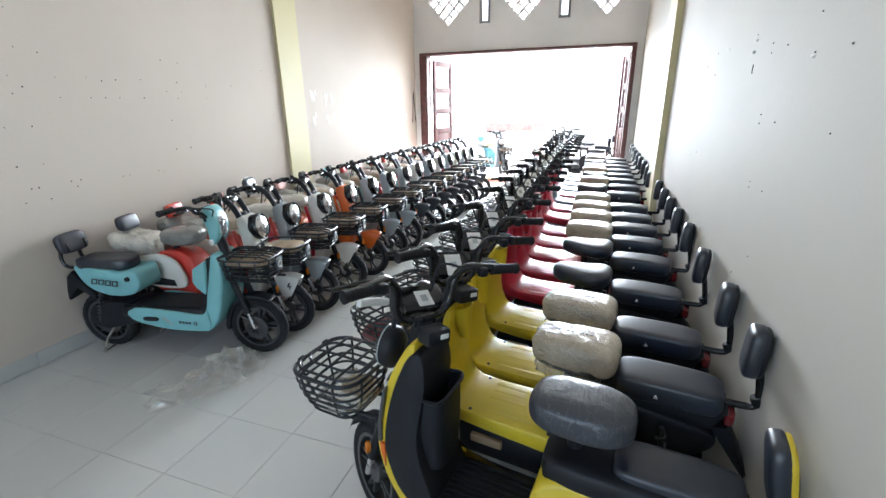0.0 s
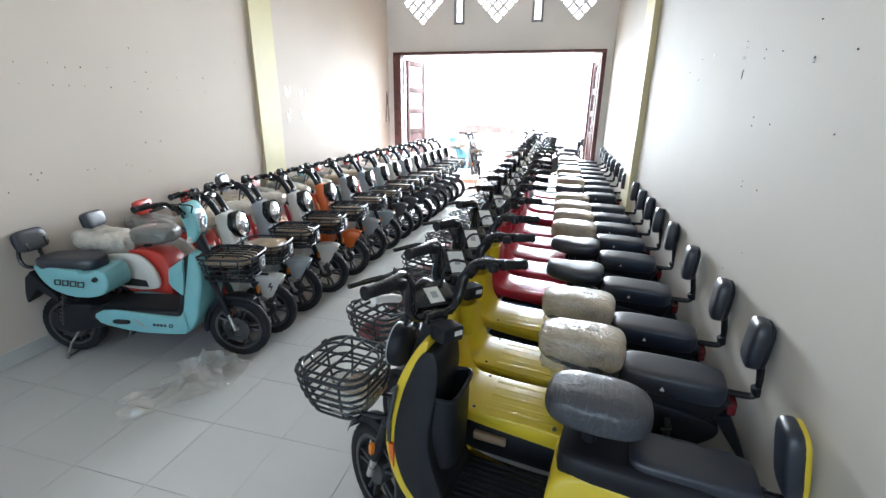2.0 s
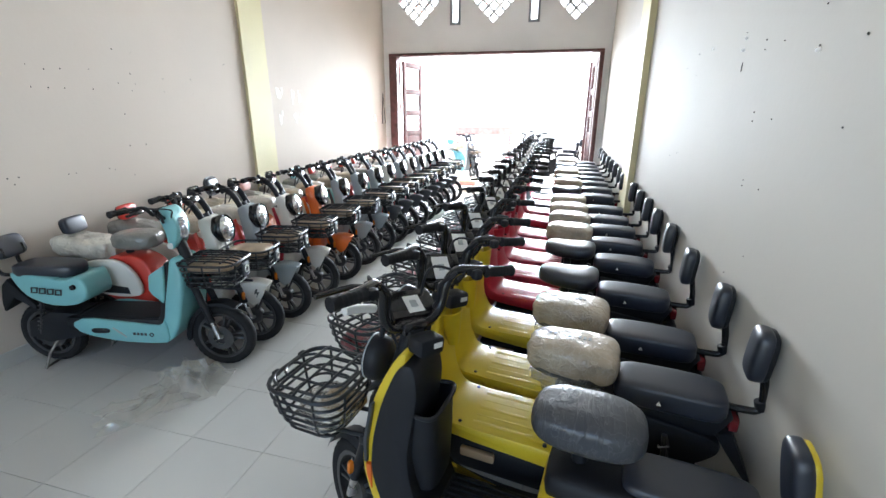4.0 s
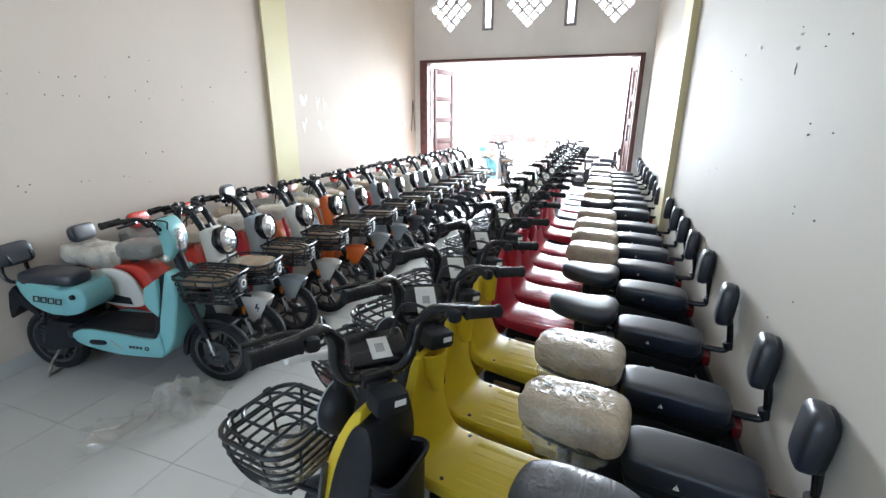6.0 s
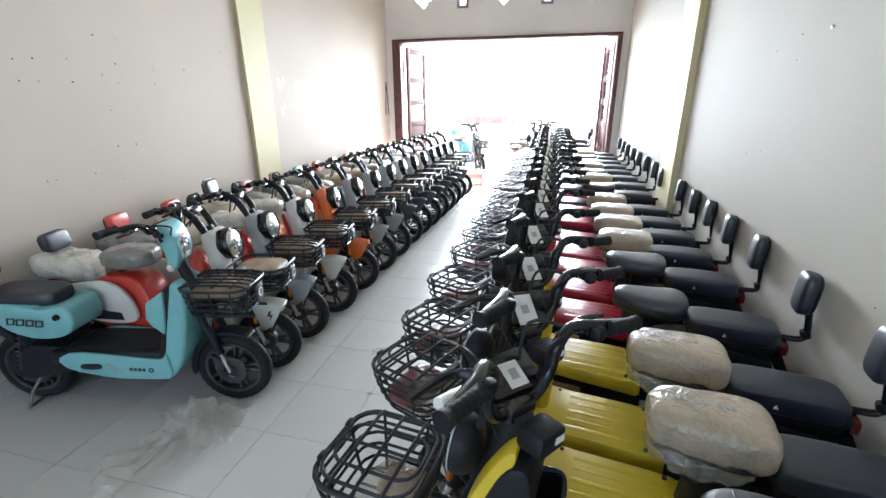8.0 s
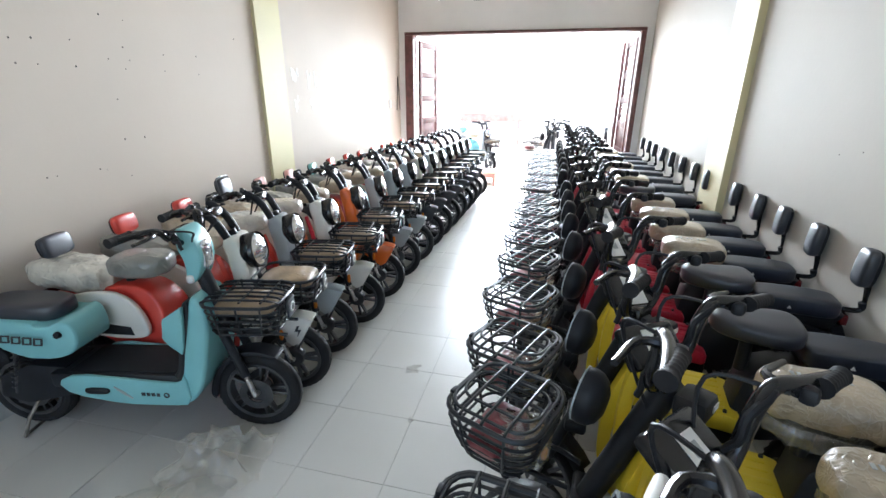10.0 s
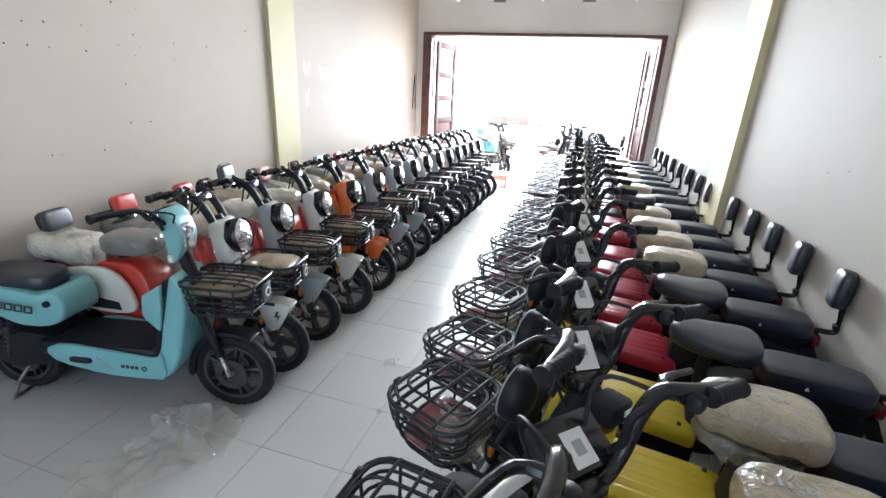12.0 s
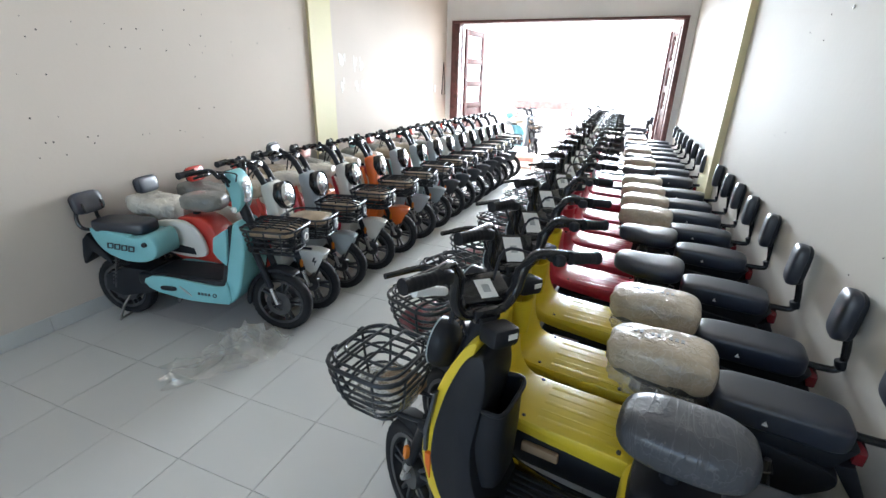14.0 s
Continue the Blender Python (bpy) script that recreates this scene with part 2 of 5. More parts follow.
# fine light and dark tones paint the facets' sparkle into the colour
M["lens"] = paint("faceted_clear_lens", (0.72, 0.74, 0.77), 0.12, metal=0.85, var=0.3, scale=55, fine=70, bump=0.9, coat=1.0, dist=0.004, ridged=True)
# red lightened in its base colour to carry the glare around the doorway
M["pale_red"] = paint("glare_paled_red_paint", (0.62, 0.34, 0.30), 0.6, var=0.15, scale=6, fine=60, bump=0.1)
M["pale_wood"] = paint("pale_worn_wood", (0.55, 0.42, 0.32), 0.6, var=0.12, scale=7, fine=60, bump=0.1)
M["stand"] = paint("dull_scuffed_steel", (0.22, 0.2, 0.18), 0.45, metal=0.8, var=0.3, scale=30)
M["red_film"] = paint("dark_red_film", (0.16, 0.02, 0.03), 0.3, var=0.3, scale=20, fine=30, bump=0.7, coat=0.9, dist=0.008, ridged=True)


# ---- mesh helpers ----
def finish(bm, name, material, smooth=40):
    me = bpy.data.meshes.new(name)
    for f in bm.faces:
        f.smooth = smooth > 0
    bm.to_mesh(me)
    bm.free()
    if smooth:
        me.set_sharp_from_angle(angle=radians(smooth))
    me.materials.append(material)
    return me


def part(name, bm, material, parent=None, label="", m=None, smooth=40):
    ob = new(name, finish(bm, name, material, smooth))
    ob.parent = parent
    if m is not None:
        ob.matrix_basis = m
    return tagged(ob, label)


def thing(name, m, label, category, group="", kind=""):
    ob = new(name)
    ob.empty_display_size = 0.1
    ob.matrix_basis = m
    return tagged(ob, label, category, group, kind)


def place(bm, verts, m):
    bmesh.ops.transform(bm, matrix=m, verts=verts)


def box(bm, c, s, bev=0.006, m=None, seg=2):
    v = bmesh.ops.create_cube(bm, size=1)["verts"]
    place(bm, v, Matrix.Translation(c) @ Matrix.Diagonal((*s, 1)))
    if bev:
        es = list({e for x in v for e in x.link_edges})
        r = bmesh.ops.bevel(bm, geom=es, offset=min(bev, min(s) * 0.45), segments=seg, profile=0.5, affect='EDGES')
        v = list({x for f in r["faces"] for x in f.verts} | {x for x in v if x.is_valid})
    if m is not None:
        place(bm, v, m)
    return bm


def spline(pts, n=6):
    """Points of a smooth curve through pts."""
    p = [Vector(q) for q in pts]
    p = [2 * p[0] - p[1]] + p + [2 * p[-1] - p[-2]]
    out = []
    for i in range(1, len(p) - 2):
        a, b, c, d = p[i - 1:i + 3]
        for k in range(n):
            t = k / n
            out.append(0.5 * (2 * b + (c - a) * t + (2 * a - 5 * b + 4 * c - d) * t * t + (3 * b - a - 3 * c + d) * t ** 3))
    return out + [p[-2]]


def tube(bm, pts, r, seg=8, curve=0, closed=False, m=None):
    """A round tube along pts; r is one radius or one for each point."""
    p = spline(pts, curve) if curve else [Vector(q) for q in pts]
    n = len(p)
    rings, up = [], None
    for i, q in enumerate(p):
        if closed:
            d = p[(i + 1) % n] - p[i - 1]
        else:
            d = p[min(i + 1, n - 1)] - p[max(i - 1, 0)]
        d.normalize()
        if up is None:
            up = d.orthogonal().normalized()
        up = (up - d * up.dot(d)).normalized()
        side = d.cross(up)
        rad = r if not isinstance(r, (list, tuple)) else r[min(len(r) - 1, int(i * len(r) / n))]
        ring = []
        for k in range(seg):
            a = 2 * math.pi * k / seg
            co = q + rad * (math.cos(a) * up + math.sin(a) * side)
            ring.append(bm.verts.new(m @ co if m is not None else co))
        rings.append(ring)
    for i in range(n if closed else n - 1):
        a, b = rings[i], rings[(i + 1) % n]
        for k in range(seg):
            bm.faces.new((a[k], a[(k + 1) % seg], b[(k + 1) % seg], b[k]))
    if not closed:
        bm.faces.new(list(reversed(rings[0])))
        bm.faces.new(rings[-1])
    return bm


def lathe(bm, prof, seg=24, m=None):
    """Turns (radius, height) pairs round z; radius 0 closes an end."""
    rows = []
    for r, z in prof:
        if r < 1e-5:
            rows.append([bm.verts.new((0, 0, z))])
        else:
            rows.append([bm.verts.new((r * math.cos(2 * math.pi * k / seg), r * math.sin(2 * math.pi * k / seg), z)) for k in range(seg)])
    for a, b in zip(rows, rows[1:]):
        for k in range(seg):
            j = (k + 1) % seg
            if len(a) == 1 and len(b) > 1:
                bm.faces.new((a[0], b[j], b[k]))
            elif len(b) == 1 and len(a) > 1:
                bm.faces.new((a[k], a[j], b[0]))
            elif len(a) > 1:
                bm.faces.new((a[k], a[j], b[j], b[k]))
    vs = [v for row in rows for v in row]
    bmesh.ops.recalc_face_normals(bm, faces=list({f for v in vs for f in v.link_faces}))
    if m is not None:
        place(bm, vs, m)
    return bm


def softened(prof, n):
    """Cuts the corners of a closed profile n times, so that it runs in curves."""
    for _ in range(n):
        out = []
        for i, (x, z) in enumerate(prof):
            u, w = prof[(i + 1) % len(prof)]
            out += [(x * 0.78 + u * 0.22, z * 0.78 + w * 0.22), (x * 0.22 + u * 0.78, z * 0.22 + w * 0.78)]
        prof = out
    return prof


def slab(bm, prof, y0, y1, bev=0.008, m=None, taper=None, seg=2, soft=0):
    """A side profile of (x, z) points, pulled out from y0 to y1, with rounded edges. taper: (z from which it narrows, share left at its top)."""
    prof = softened(prof, soft)
    a = [bm.verts.new((x, y0, z)) for x, z in prof]
    b = [bm.verts.new((x, y1, z)) for x, z in prof]
    n = len(prof)
    fs = [bm.faces.new(a), bm.faces.new(list(reversed(b)))]
    for i in range(n):
        fs.append(bm.faces.new((a[i], b[i], b[(i + 1) % n], a[(i + 1) % n])))
    bmesh.ops.recalc_face_normals(bm, faces=fs)
    if taper:
        z0, k = taper
        zt = max(z for x, z in prof)
        mid = (y0 + y1) / 2
        for v in a + b:
            if v.co.z > z0:
                s = 1 + (k - 1) * (v.co.z - z0) / max(1e-4, zt - z0)
                v.co.y = mid + (v.co.y - mid) * s
    vs = a + b
    if bev:
        es = list({e for f in (fs[0], fs[1]) for e in f.edges})
        r = bmesh.ops.bevel(bm, geom=es, offset=bev, segments=seg, profile=0.5, affect='EDGES', clamp_overlap=True)
        vs = list({x for f in r["faces"] for x in f.verts} | {x for x in vs if x.is_valid})
    if m is not None:
        place(bm, vs, m)
    return bm


def blob(bm, c, s, e1=0.5, e2=0.5, nu=24, nv=12, crumple=0.0, freq=14, m=None, top=1.0, seed=0.0):
    """A cushion: a superellipsoid of full size s about c; crumple makes wrapped folds; top flattens the lower half."""
    def pw(v, e):
        return math.copysign(abs(v) ** e, v)
    rows = []
    for j in range(nv + 1):
        v = -math.pi / 2 + math.pi * j / nv
        row = []
        for i in range(nu):
            u = 2 * math.pi * i / nu
            p = Vector((pw(math.cos(v), e1) * pw(math.cos(u), e2) * s[0] / 2, pw(math.cos(v), e1) * pw(math.sin(u), e2) * s[1] / 2, pw(math.sin(v), e1) * s[2] / 2))
            if p.z < 0:
                p.z *= top
            if crumple:
                q = (p + Vector((seed, seed * 1.7, 0))) * freq
                k = 1 - 2 * abs(noise.noise(q)) + 0.5 * noise.noise(q * 2.3)
                p += p.normalized() * crumple * k
            row.append(bm.verts.new(p + Vector(c)))
            if j in (0, nv):
                break
        rows.append(row)
    vs = [x for r in rows for x in r]
    for a, b in zip(rows, rows[1:]):
        for i in range(nu):
            k = (i + 1) % nu
            if len(a) == 1:
                bm.faces.new((a[0], b[k], b[i]))
            elif len(b) == 1:
                bm.faces.new((a[i], a[k], b[0]))
            else:
                bm.faces.new((a[i], a[k], b[k], b[i]))
    if m is not None:
        place(bm, vs, m)
    return bm


def B():
    return bmesh.new()


# ---- the shop: walls, floor, ceiling ----
LX, RX, DY, BY, HZ = -3.262, 0.574, 8.07, -2.5, 4.1


def wall(name, boxes, material, label, category="wall"):
    bm = B()
    for (x0, x1, y0, y1, z0, z1) in boxes:
        box(bm, ((x0 + x1) / 2, (y0 + y1) / 2, (z0 + z1) / 2), (x1 - x0, y1 - y0, z1 - z0), 0)
    ob = new(name, finish(bm, name, material, 0))
    return tagged(ob, label, category, kind="structure")


wall_west = wall("wall_west", [(LX - 0.15, LX, BY - 0.15, DY + 0.2, -0.1, HZ)], M["wall"], "cream painted plaster wall dotted with nail holes")
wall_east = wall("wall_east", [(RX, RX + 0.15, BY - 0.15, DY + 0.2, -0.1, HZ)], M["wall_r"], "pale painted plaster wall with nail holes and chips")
wall("pillar_west", [(LX, LX + 0.03, 4.25, 4.62, 0, HZ)], M["pillar"], "pale yellow shallow pillar standing against the wall", "pillar")
wall("pillar_east", [(RX - 0.05, RX, 4.27, 4.72, 0, HZ)], M["pillar"], "pale yellow shallow pillar standing against the wall", "pillar")
# unseen back wall, its opening made up to go with the fill lamp
wall("wall_south", [(LX, -2.95, BY - 0.15, BY, 0, HZ), (0.25, RX, BY - 0.15, BY, 0, HZ), (-2.95, 0.25, BY - 0.15, BY, 3.1, HZ)], M["wall"], "unseen cream plaster back wall with an added fill-lamp opening")
wall("ceiling", [(LX - 0.15, RX + 0.15, BY - 0.15, DY + 0.2, HZ, HZ + 0.12)], M["ceiling"], "plain white ceiling over the shop", "ceiling")

# front wall: piers, lintel and the band with its diamond lattices and vents
DZ = 2.44
DX0, DX1 = -3.15, 0.47
dia_c = [(-2.61, 3.23), (-1.32, 3.23), (-0.02, 3.23)]
DIA = 0.37
vents = [(-2.05, -1.87), (-0.75, -0.57)]
front = B()
T0, T1 = DY, DY + 0.16


def prism(bm, pts):
    """A flat polygon of (x, z) points in the front wall, through its thickness."""
    a = [bm.verts.new((x, T0, z)) for x, z in pts]
    b = [bm.verts.new((x, T1, z)) for x, z in pts]
    fs = [bm.faces.new(a), bm.faces.new(list(reversed(b)))]
    for i in range(len(pts)):
        k = (i + 1) % len(pts)
        fs.append(bm.faces.new((a[i], b[i], b[k], a[k])))
    bmesh.ops.recalc_face_normals(bm, faces=fs)


def rect(x0, x1, z0, z1):
    prism(front, [(x0, z0), (x1, z0), (x1, z1), (x0, z1)])


rect(LX, DX0, 0, DZ)
rect(DX1, RX, 0, DZ)
rect(LX, RX, DZ, 2.86)
rect(LX, RX, 3.60, HZ)
for (cx, cz) in dia_c:
    for s in (-1, 1):
        x = cx + s * DIA
        prism(front, [(x, 2.86), (cx, 2.86), (x, cz)])
        prism(front, [(x, cz), (cx, 3.60), (x, 3.60)])
edges = [(LX, dia_c[0][0] - DIA), (dia_c[0][0] + DIA, vents[0][0]), (vents[0][1], dia_c[1][0] - DIA), (dia_c[1][0] + DIA, vents[1][0]), (vents[1][1], dia_c[2][0] - DIA), (dia_c[2][0] + DIA, RX)]
for x0, x1 in edges:
    rect(x0, x1, 2.86, 3.60)
wall_north = new("wall_north", finish(front, "wall_north", M["transom"], 0))
tagged(wall_north, "grey-white front wall with diamond lattices above the doorway", "wall", kind="structure")

for i, (cx, cz) in enumerate(dia_c):
    w = new("window_%d" % (i + 1))
    w.matrix_basis = pose(cx, DY + 0.06, cz, 0, 45, 0)
    tagged(w, "diamond lattice window with small square panes", "window", kind="structure")
    side = DIA * math.sqrt(2)
    bars = B()
    n = 4
    for k in range(n + 1):
        o = -side / 2 + side * k / n
        wd = 0.034 if 0 < k < n else 0.03
        box(bars, (o, 0, 0), (wd, 0.05, side), 0.003)
        box(bars, (0, 0.001, o), (side, 0.048, wd), 0.003)
    part("lattice", bars, M["transom"], w)
    for a in range(n):
        for b in range(n):
            bm = B()
            box(bm, (-side / 2 + side * (a + 0.5) / n, 0.012, -side / 2 + side * (b + 0.5) / n), (side / n - 0.034, 0.005, side / n - 0.034), 0)
            p = part("pane", bm, M["glass"], w, smooth=0)
            p.visible_shadow = False
for i, (x0, x1) in enumerate(vents):
    w = new("window_%d" % (i + 4))
    w.matrix_basis = pose((x0 + x1) / 2, DY + 0.02, 3.23)
    tagged(w, "narrow upright window with a dark frame", "window", kind="structure")
    fr = B()
    for s in (-1, 1):
        box(fr, (s * ((x1 - x0) / 2 - 0.02), 0, 0), (0.04, 0.08, 0.74), 0.004)
        box(fr, (0, 0.001, s * 0.35), (x1 - x0 - 0.08, 0.08, 0.04), 0.004)
    part("window_frame", fr, M["frame_metal"], w)
    pn = B()
    box(pn, (0, 0.02, 0), (x1 - x0 - 0.08, 0.005, 0.66), 0)
    part("pane", pn, M["glass"], w, smooth=0).visible_shadow = False

# door frame and the two open leaves
frame_d = thing("door_1", pose(0, 0, 0), "wide open doorway with a dark red-brown wooden frame", "door", kind="structure")
for nm, c, s in (("jamb", (DX0 + 0.07, DY + 0.06, DZ / 2 - 0.0225), (0.14, 0.22, DZ - 0.045)), ("jamb", (DX1 - 0.035, DY + 0.06, DZ / 2 - 0.0225), (0.07, 0.22, DZ - 0.045)), ("head", ((DX0 + DX1) / 2, DY + 0.06, DZ - 0.0225), (DX1 - DX0, 0.22, 0.045))):
    bm = B()
    box(bm, c, s, 0.006)
    part(nm, bm, M["wood"], frame_d)


def leaf(x, y, rz):
    d = thing("door_leaf", pose(x, y, 0.02, 0, 0, rz), "open panelled wooden door leaf in dark red-brown", "door")
    st = B()
    for o in (0.05, 0.75):
        box(st, (o, 0, 1.16), (0.1, 0.042, 2.32), 0.004)
    part("stile", st, M["wood"], d)
    for z in (0.08, 0.62, 1.05, 1.42, 1.8, 2.27):
        bm = B()
        box(bm, (0.4, 0, z), (0.6, 0.04, 0.1), 0.004)
        part("rail", bm, M["wood"], d)
    for z0, z1 in ((0.13, 0.57), (0.67, 1.0)):
        bm = B()
        box(bm, (0.4, 0, (z0 + z1) / 2), (0.6, 0.018, z1 - z0), 0.008)
        part("panel", bm, M["wood"], d)
    for z0, z1 in ((1.1, 1.37), (1.47, 1.75), (1.85, 2.22)):
        bm = B()
        box(bm, (0.4, 0, (z0 + z1) / 2), (0.6, 0.006, z1 - z0), 0)
        part("pane", bm, M["glass"], d, smooth=0).visible_shadow = False
    bm = B()
    tube(bm, [(0.72, -0.03, 1.0), (0.72, -0.06, 1.02), (0.72, -0.06, 1.14), (0.72, -0.03, 1.16)], 0.008, 8)
    part("handle", bm, M["steel"], d, "steel pull handle")
    return d


leaf(DX0 + 0.17, DY + 0.2, 83)
leaf(DX1 - 0.06, DY + 0.2, 92)
leaf(DX1 - 0.14, DY + 0.98, 84)

# outside: ground to the horizon, a low kerb, a red bench and far planting
gb_ = B()
box(gb_, (-1.3, 1000 + DY + 0.2 - 0.001, -0.16), (3000, 2000, 0.2), 0)
tagged(new("ground", finish(gb_, "ground", M["concrete"], 0)), "pale sunlit concrete yard outside the doorway", "ground", kind="structure")


# glowing plane added outside for the bright street and sky; also lights the doorway
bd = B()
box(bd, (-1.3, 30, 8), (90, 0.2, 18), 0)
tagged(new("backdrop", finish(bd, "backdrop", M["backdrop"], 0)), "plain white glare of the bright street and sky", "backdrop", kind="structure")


# ---- scooters: shared pieces ----
RY90 = pose(0, 0, 0, 90, 0, 0)


def wheel(name, parent, x, r=0.195, w=0.062, turn=None, hub=0.05, spokes=5):
    """Tyre, alloy rim with doubled spokes and a hub; its axle lies across the scooter."""
    m = (turn or Matrix()) @ pose(x, 0, r) @ RY90
    t = B()
    k = w / 2
    lathe(t, [(r - 0.052, -k * 0.7), (r - 0.03, -k), (r - 0.012, -k * 0.86), (r - 0.003, -k * 0.5), (r, 0), (r - 0.003, k * 0.5), (r - 0.012, k * 0.86), (r - 0.03, k), (r - 0.052, k * 0.7), (r - 0.052, -k * 0.7)], 32)
    for i in range(32):
        a = 2 * math.pi * i / 32
        for s in (-1, 1):
            box(t, (0, 0, 0), (0.006, 0.018, 0.004), 0, pose(0, 0, 0, 0, 0, math.degrees(a)) @ pose(r - 0.006, 0, s * k * 0.62, 0, 55 * s, 0))
    ty = part(name, t, M["tyre"], parent, m=m)
    rm = B()
    q = r - 0.05
    lathe(rm, [(q - 0.016, -k * 0.8), (q, -k * 0.85), (q + 0.004, 0), (q, k * 0.85), (q - 0.016, k * 0.8), (q - 0.012, 0), (q - 0.016, -k * 0.8)], 32)
    for i in range(spokes):
        a = 360 * i / spokes
        for s in (-9, 9):
            box(rm, ((q + hub) / 2 - 0.01, 0, 0), (q - hub + 0.03, 0.014, 0.03), 0.004, pose(0, 0, 0, 0, 0, a + s))
    lathe(rm, [(0, -k * 0.9), (hub, -k * 0.9), (hub + 0.006, -k * 0.4), (hub + 0.006, k * 0.4), (hub, k * 0.9), (0, k * 0.9)], 20)
    part("rim", rm, M["rim"], ty, "dark alloy rim with paired spokes")
    ax = B()
    lathe(ax, [(0, -k * 1.5), (0.012, -k * 1.5), (0.012, k * 1.5), (0, k * 1.5)], 10)
    part("axle", ax, M["steel"], ty)
    return ty


def basket(parent, x0, x1, w, z0, z1, shrink=0.82, r=0.0046, lid=4):
    """A wire basket with rounded rings, uprights and floor wires, and a lid of bars over it."""
    def ring(z, k):
        hx, hy, cx, c = (x1 - x0) / 2 * k, w / 2 * k, (x0 + x1) / 2, 0.068
        pts = []
        for sx, sy, a0 in ((1, 1, 0), (-1, 1, 90), (-1, -1, 180), (1, -1, 270)):
            for q in range(4):
                a = radians(a0 + 30 * q)
                pts.append((cx + sx * (hx - c) + c * math.cos(a), sy * (hy - c) + c * math.sin(a), z))
        return pts

    def one(pts, rad, curve=0, closed=False, name="wire", par=None):
        bm = B()
        tube(bm, pts, rad, 6, curve, closed)
        return part(name, bm, M["wire"], par or top)

    bm = B()
    tube(bm, ring(z1, 1), r * 1.6, 8, closed=True)
    top = part("basket", bm, M["wire"], parent, "black coated wire basket")
    for i in range(4):
        f = i / 4
        one(ring(z0 + (z1 - z0) * f, shrink + (1 - shrink) * f), r * 1.1, closed=True)
    cx, hx, hy = (x0 + x1) / 2, (x1 - x0) / 2, w / 2
    for k in (-0.62, 0, 0.62):
        for q in (-1, 1):
            one([(cx + k * hx, q * hy, z1), (cx + k * hx * shrink, q * hy * shrink, z0)], r)
            one([(cx + q * hx, k * hy, z1), (cx + q * hx * shrink, k * hy * shrink, z0)], r)
        one([(cx + k * hx * shrink, -hy * shrink, z0), (cx + k * hx * shrink, hy * shrink, z0)], r)
    for k in (-0.7, -0.35, 0, 0.35, 0.7):
        one([(cx - hx * shrink, k * hy * shrink, z0), (cx + hx * shrink, k * hy * shrink, z0)], r)
    if not lid:
        return top
    z = z1 + 0.004
    for i in range(lid):
        k = -0.72 + 1.44 * i / (lid - 1)
        one([(cx - hx, k * hy, z), (cx - hx * 0.7, k * hy, z + 0.014), (cx + hx * 0.7, k * hy, z + 0.014), (cx + hx, k * hy, z)], r * 1.15, 2, name="lid_bar")
    for k in (-0.55, 0.05, 0.6):
        one([(cx + k * hx, -hy * 0.86, z + 0.012), (cx + k * hx, hy * 0.86, z + 0.012)], r * 1.15, name="lid_bar")
    return top


def bowl_basket(parent, x0, x1, w, z0, z1, m):
    """A rounded wire basket: stacked side rings that draw in to the floor, curved ribs, and a hinged lid of nested loops."""
    cx, hx, hy = (x0 + x1) / 2, (x1 - x0) / 2, w / 2

    def ring(z, kx, ky, c):
        pts = []
        for sx, sy, a0 in ((1, 1, 0), (-1, 1, 90), (-1, -1, 180), (1, -1, 270)):
            for q in range(5):
                a = radians(a0 + 22.5 * q)
                pts.append((cx + sx * (hx * kx - c) + c * math.cos(a), sy * (hy * ky - c) + c * math.sin(a), z))
        return pts

    def draw_in(f):
        return 0.70 + 0.30 * (1 - (1 - f) ** 1.8)

    def one(pts, rad, curve=0, closed=False, name="wire"):
        bm = B()
        tube(bm, pts, rad, 6, curve, closed)
        part(name, bm, M["wire"], top)

    bm = B()
    tube(bm, ring(z1, 1, 1, 0.075), 0.0078, 8, closed=True)
    top = part("basket", bm, M["wire"], parent, "rounded black coated wire basket", m)
    for i in range(5):
        f = i / 5
        k = draw_in(f)
        one(ring(z0 + (z1 - z0) * f, k, k, 0.075 * k), 0.0052, closed=True)
    lv = [0, 0.25, 0.55, 1]
    for k in (-0.5, 0.5):
        for q in (-1, 1):
            one([(cx + k * hx * draw_in(f), q * hy * draw_in(f), z0 + (z1 - z0) * f) for f in lv], 0.0048, 2)
            one([(cx + q * hx * draw_in(f), k * hy * draw_in(f), z0 + (z1 - z0) * f) for f in lv], 0.0048, 2)
    for k in (-0.45, -0.15, 0.15, 0.45):
        one([(cx - hx * 0.7, k * hy * 1.3, z0), (cx + hx * 0.7, k * hy * 1.3, z0)], 0.0044)
    z = z1 + 0.013
    one(ring(z, 0.90, 0.86, 0.06), 0.0056, closed=True, name="lid_bar")
    one(ring(z + 0.002, 0.84, 0.50, 0.05), 0.0052, closed=True, name="lid_bar")
    for k in (-0.5, 0.0, 0.48):
        one([(cx + k * hx, -hy * 0.98, z1), (cx + k * hx, -hy * 0.8, z + 0.004), (cx + k * hx, hy * 0.8, z + 0.004), (cx + k * hx, hy * 0.98, z1)], 0.0052, 2, name="lid_bar")
    one([(cx - hx * 0.98, 0, z1), (cx - hx * 0.7, 0, z + 0.004), (cx + hx * 0.7, 0, z + 0.004), (cx + hx * 0.98, 0, z1)], 0.0052, 2, name="lid_bar")
    for k in (-0.45, 0.45):
        bm = B()
        box(bm, (cx + hx * 0.99, k * hy, z1 + 0.004), (0.016, 0.03, 0.022), 0.005)
        part("lid_clip", bm, M["black"], top)
    return top


def film_lump(bm, c, s, seed):
    blob(bm, c, s, 0.9, 0.9, 20, 10, 0.02, 20, seed=seed)


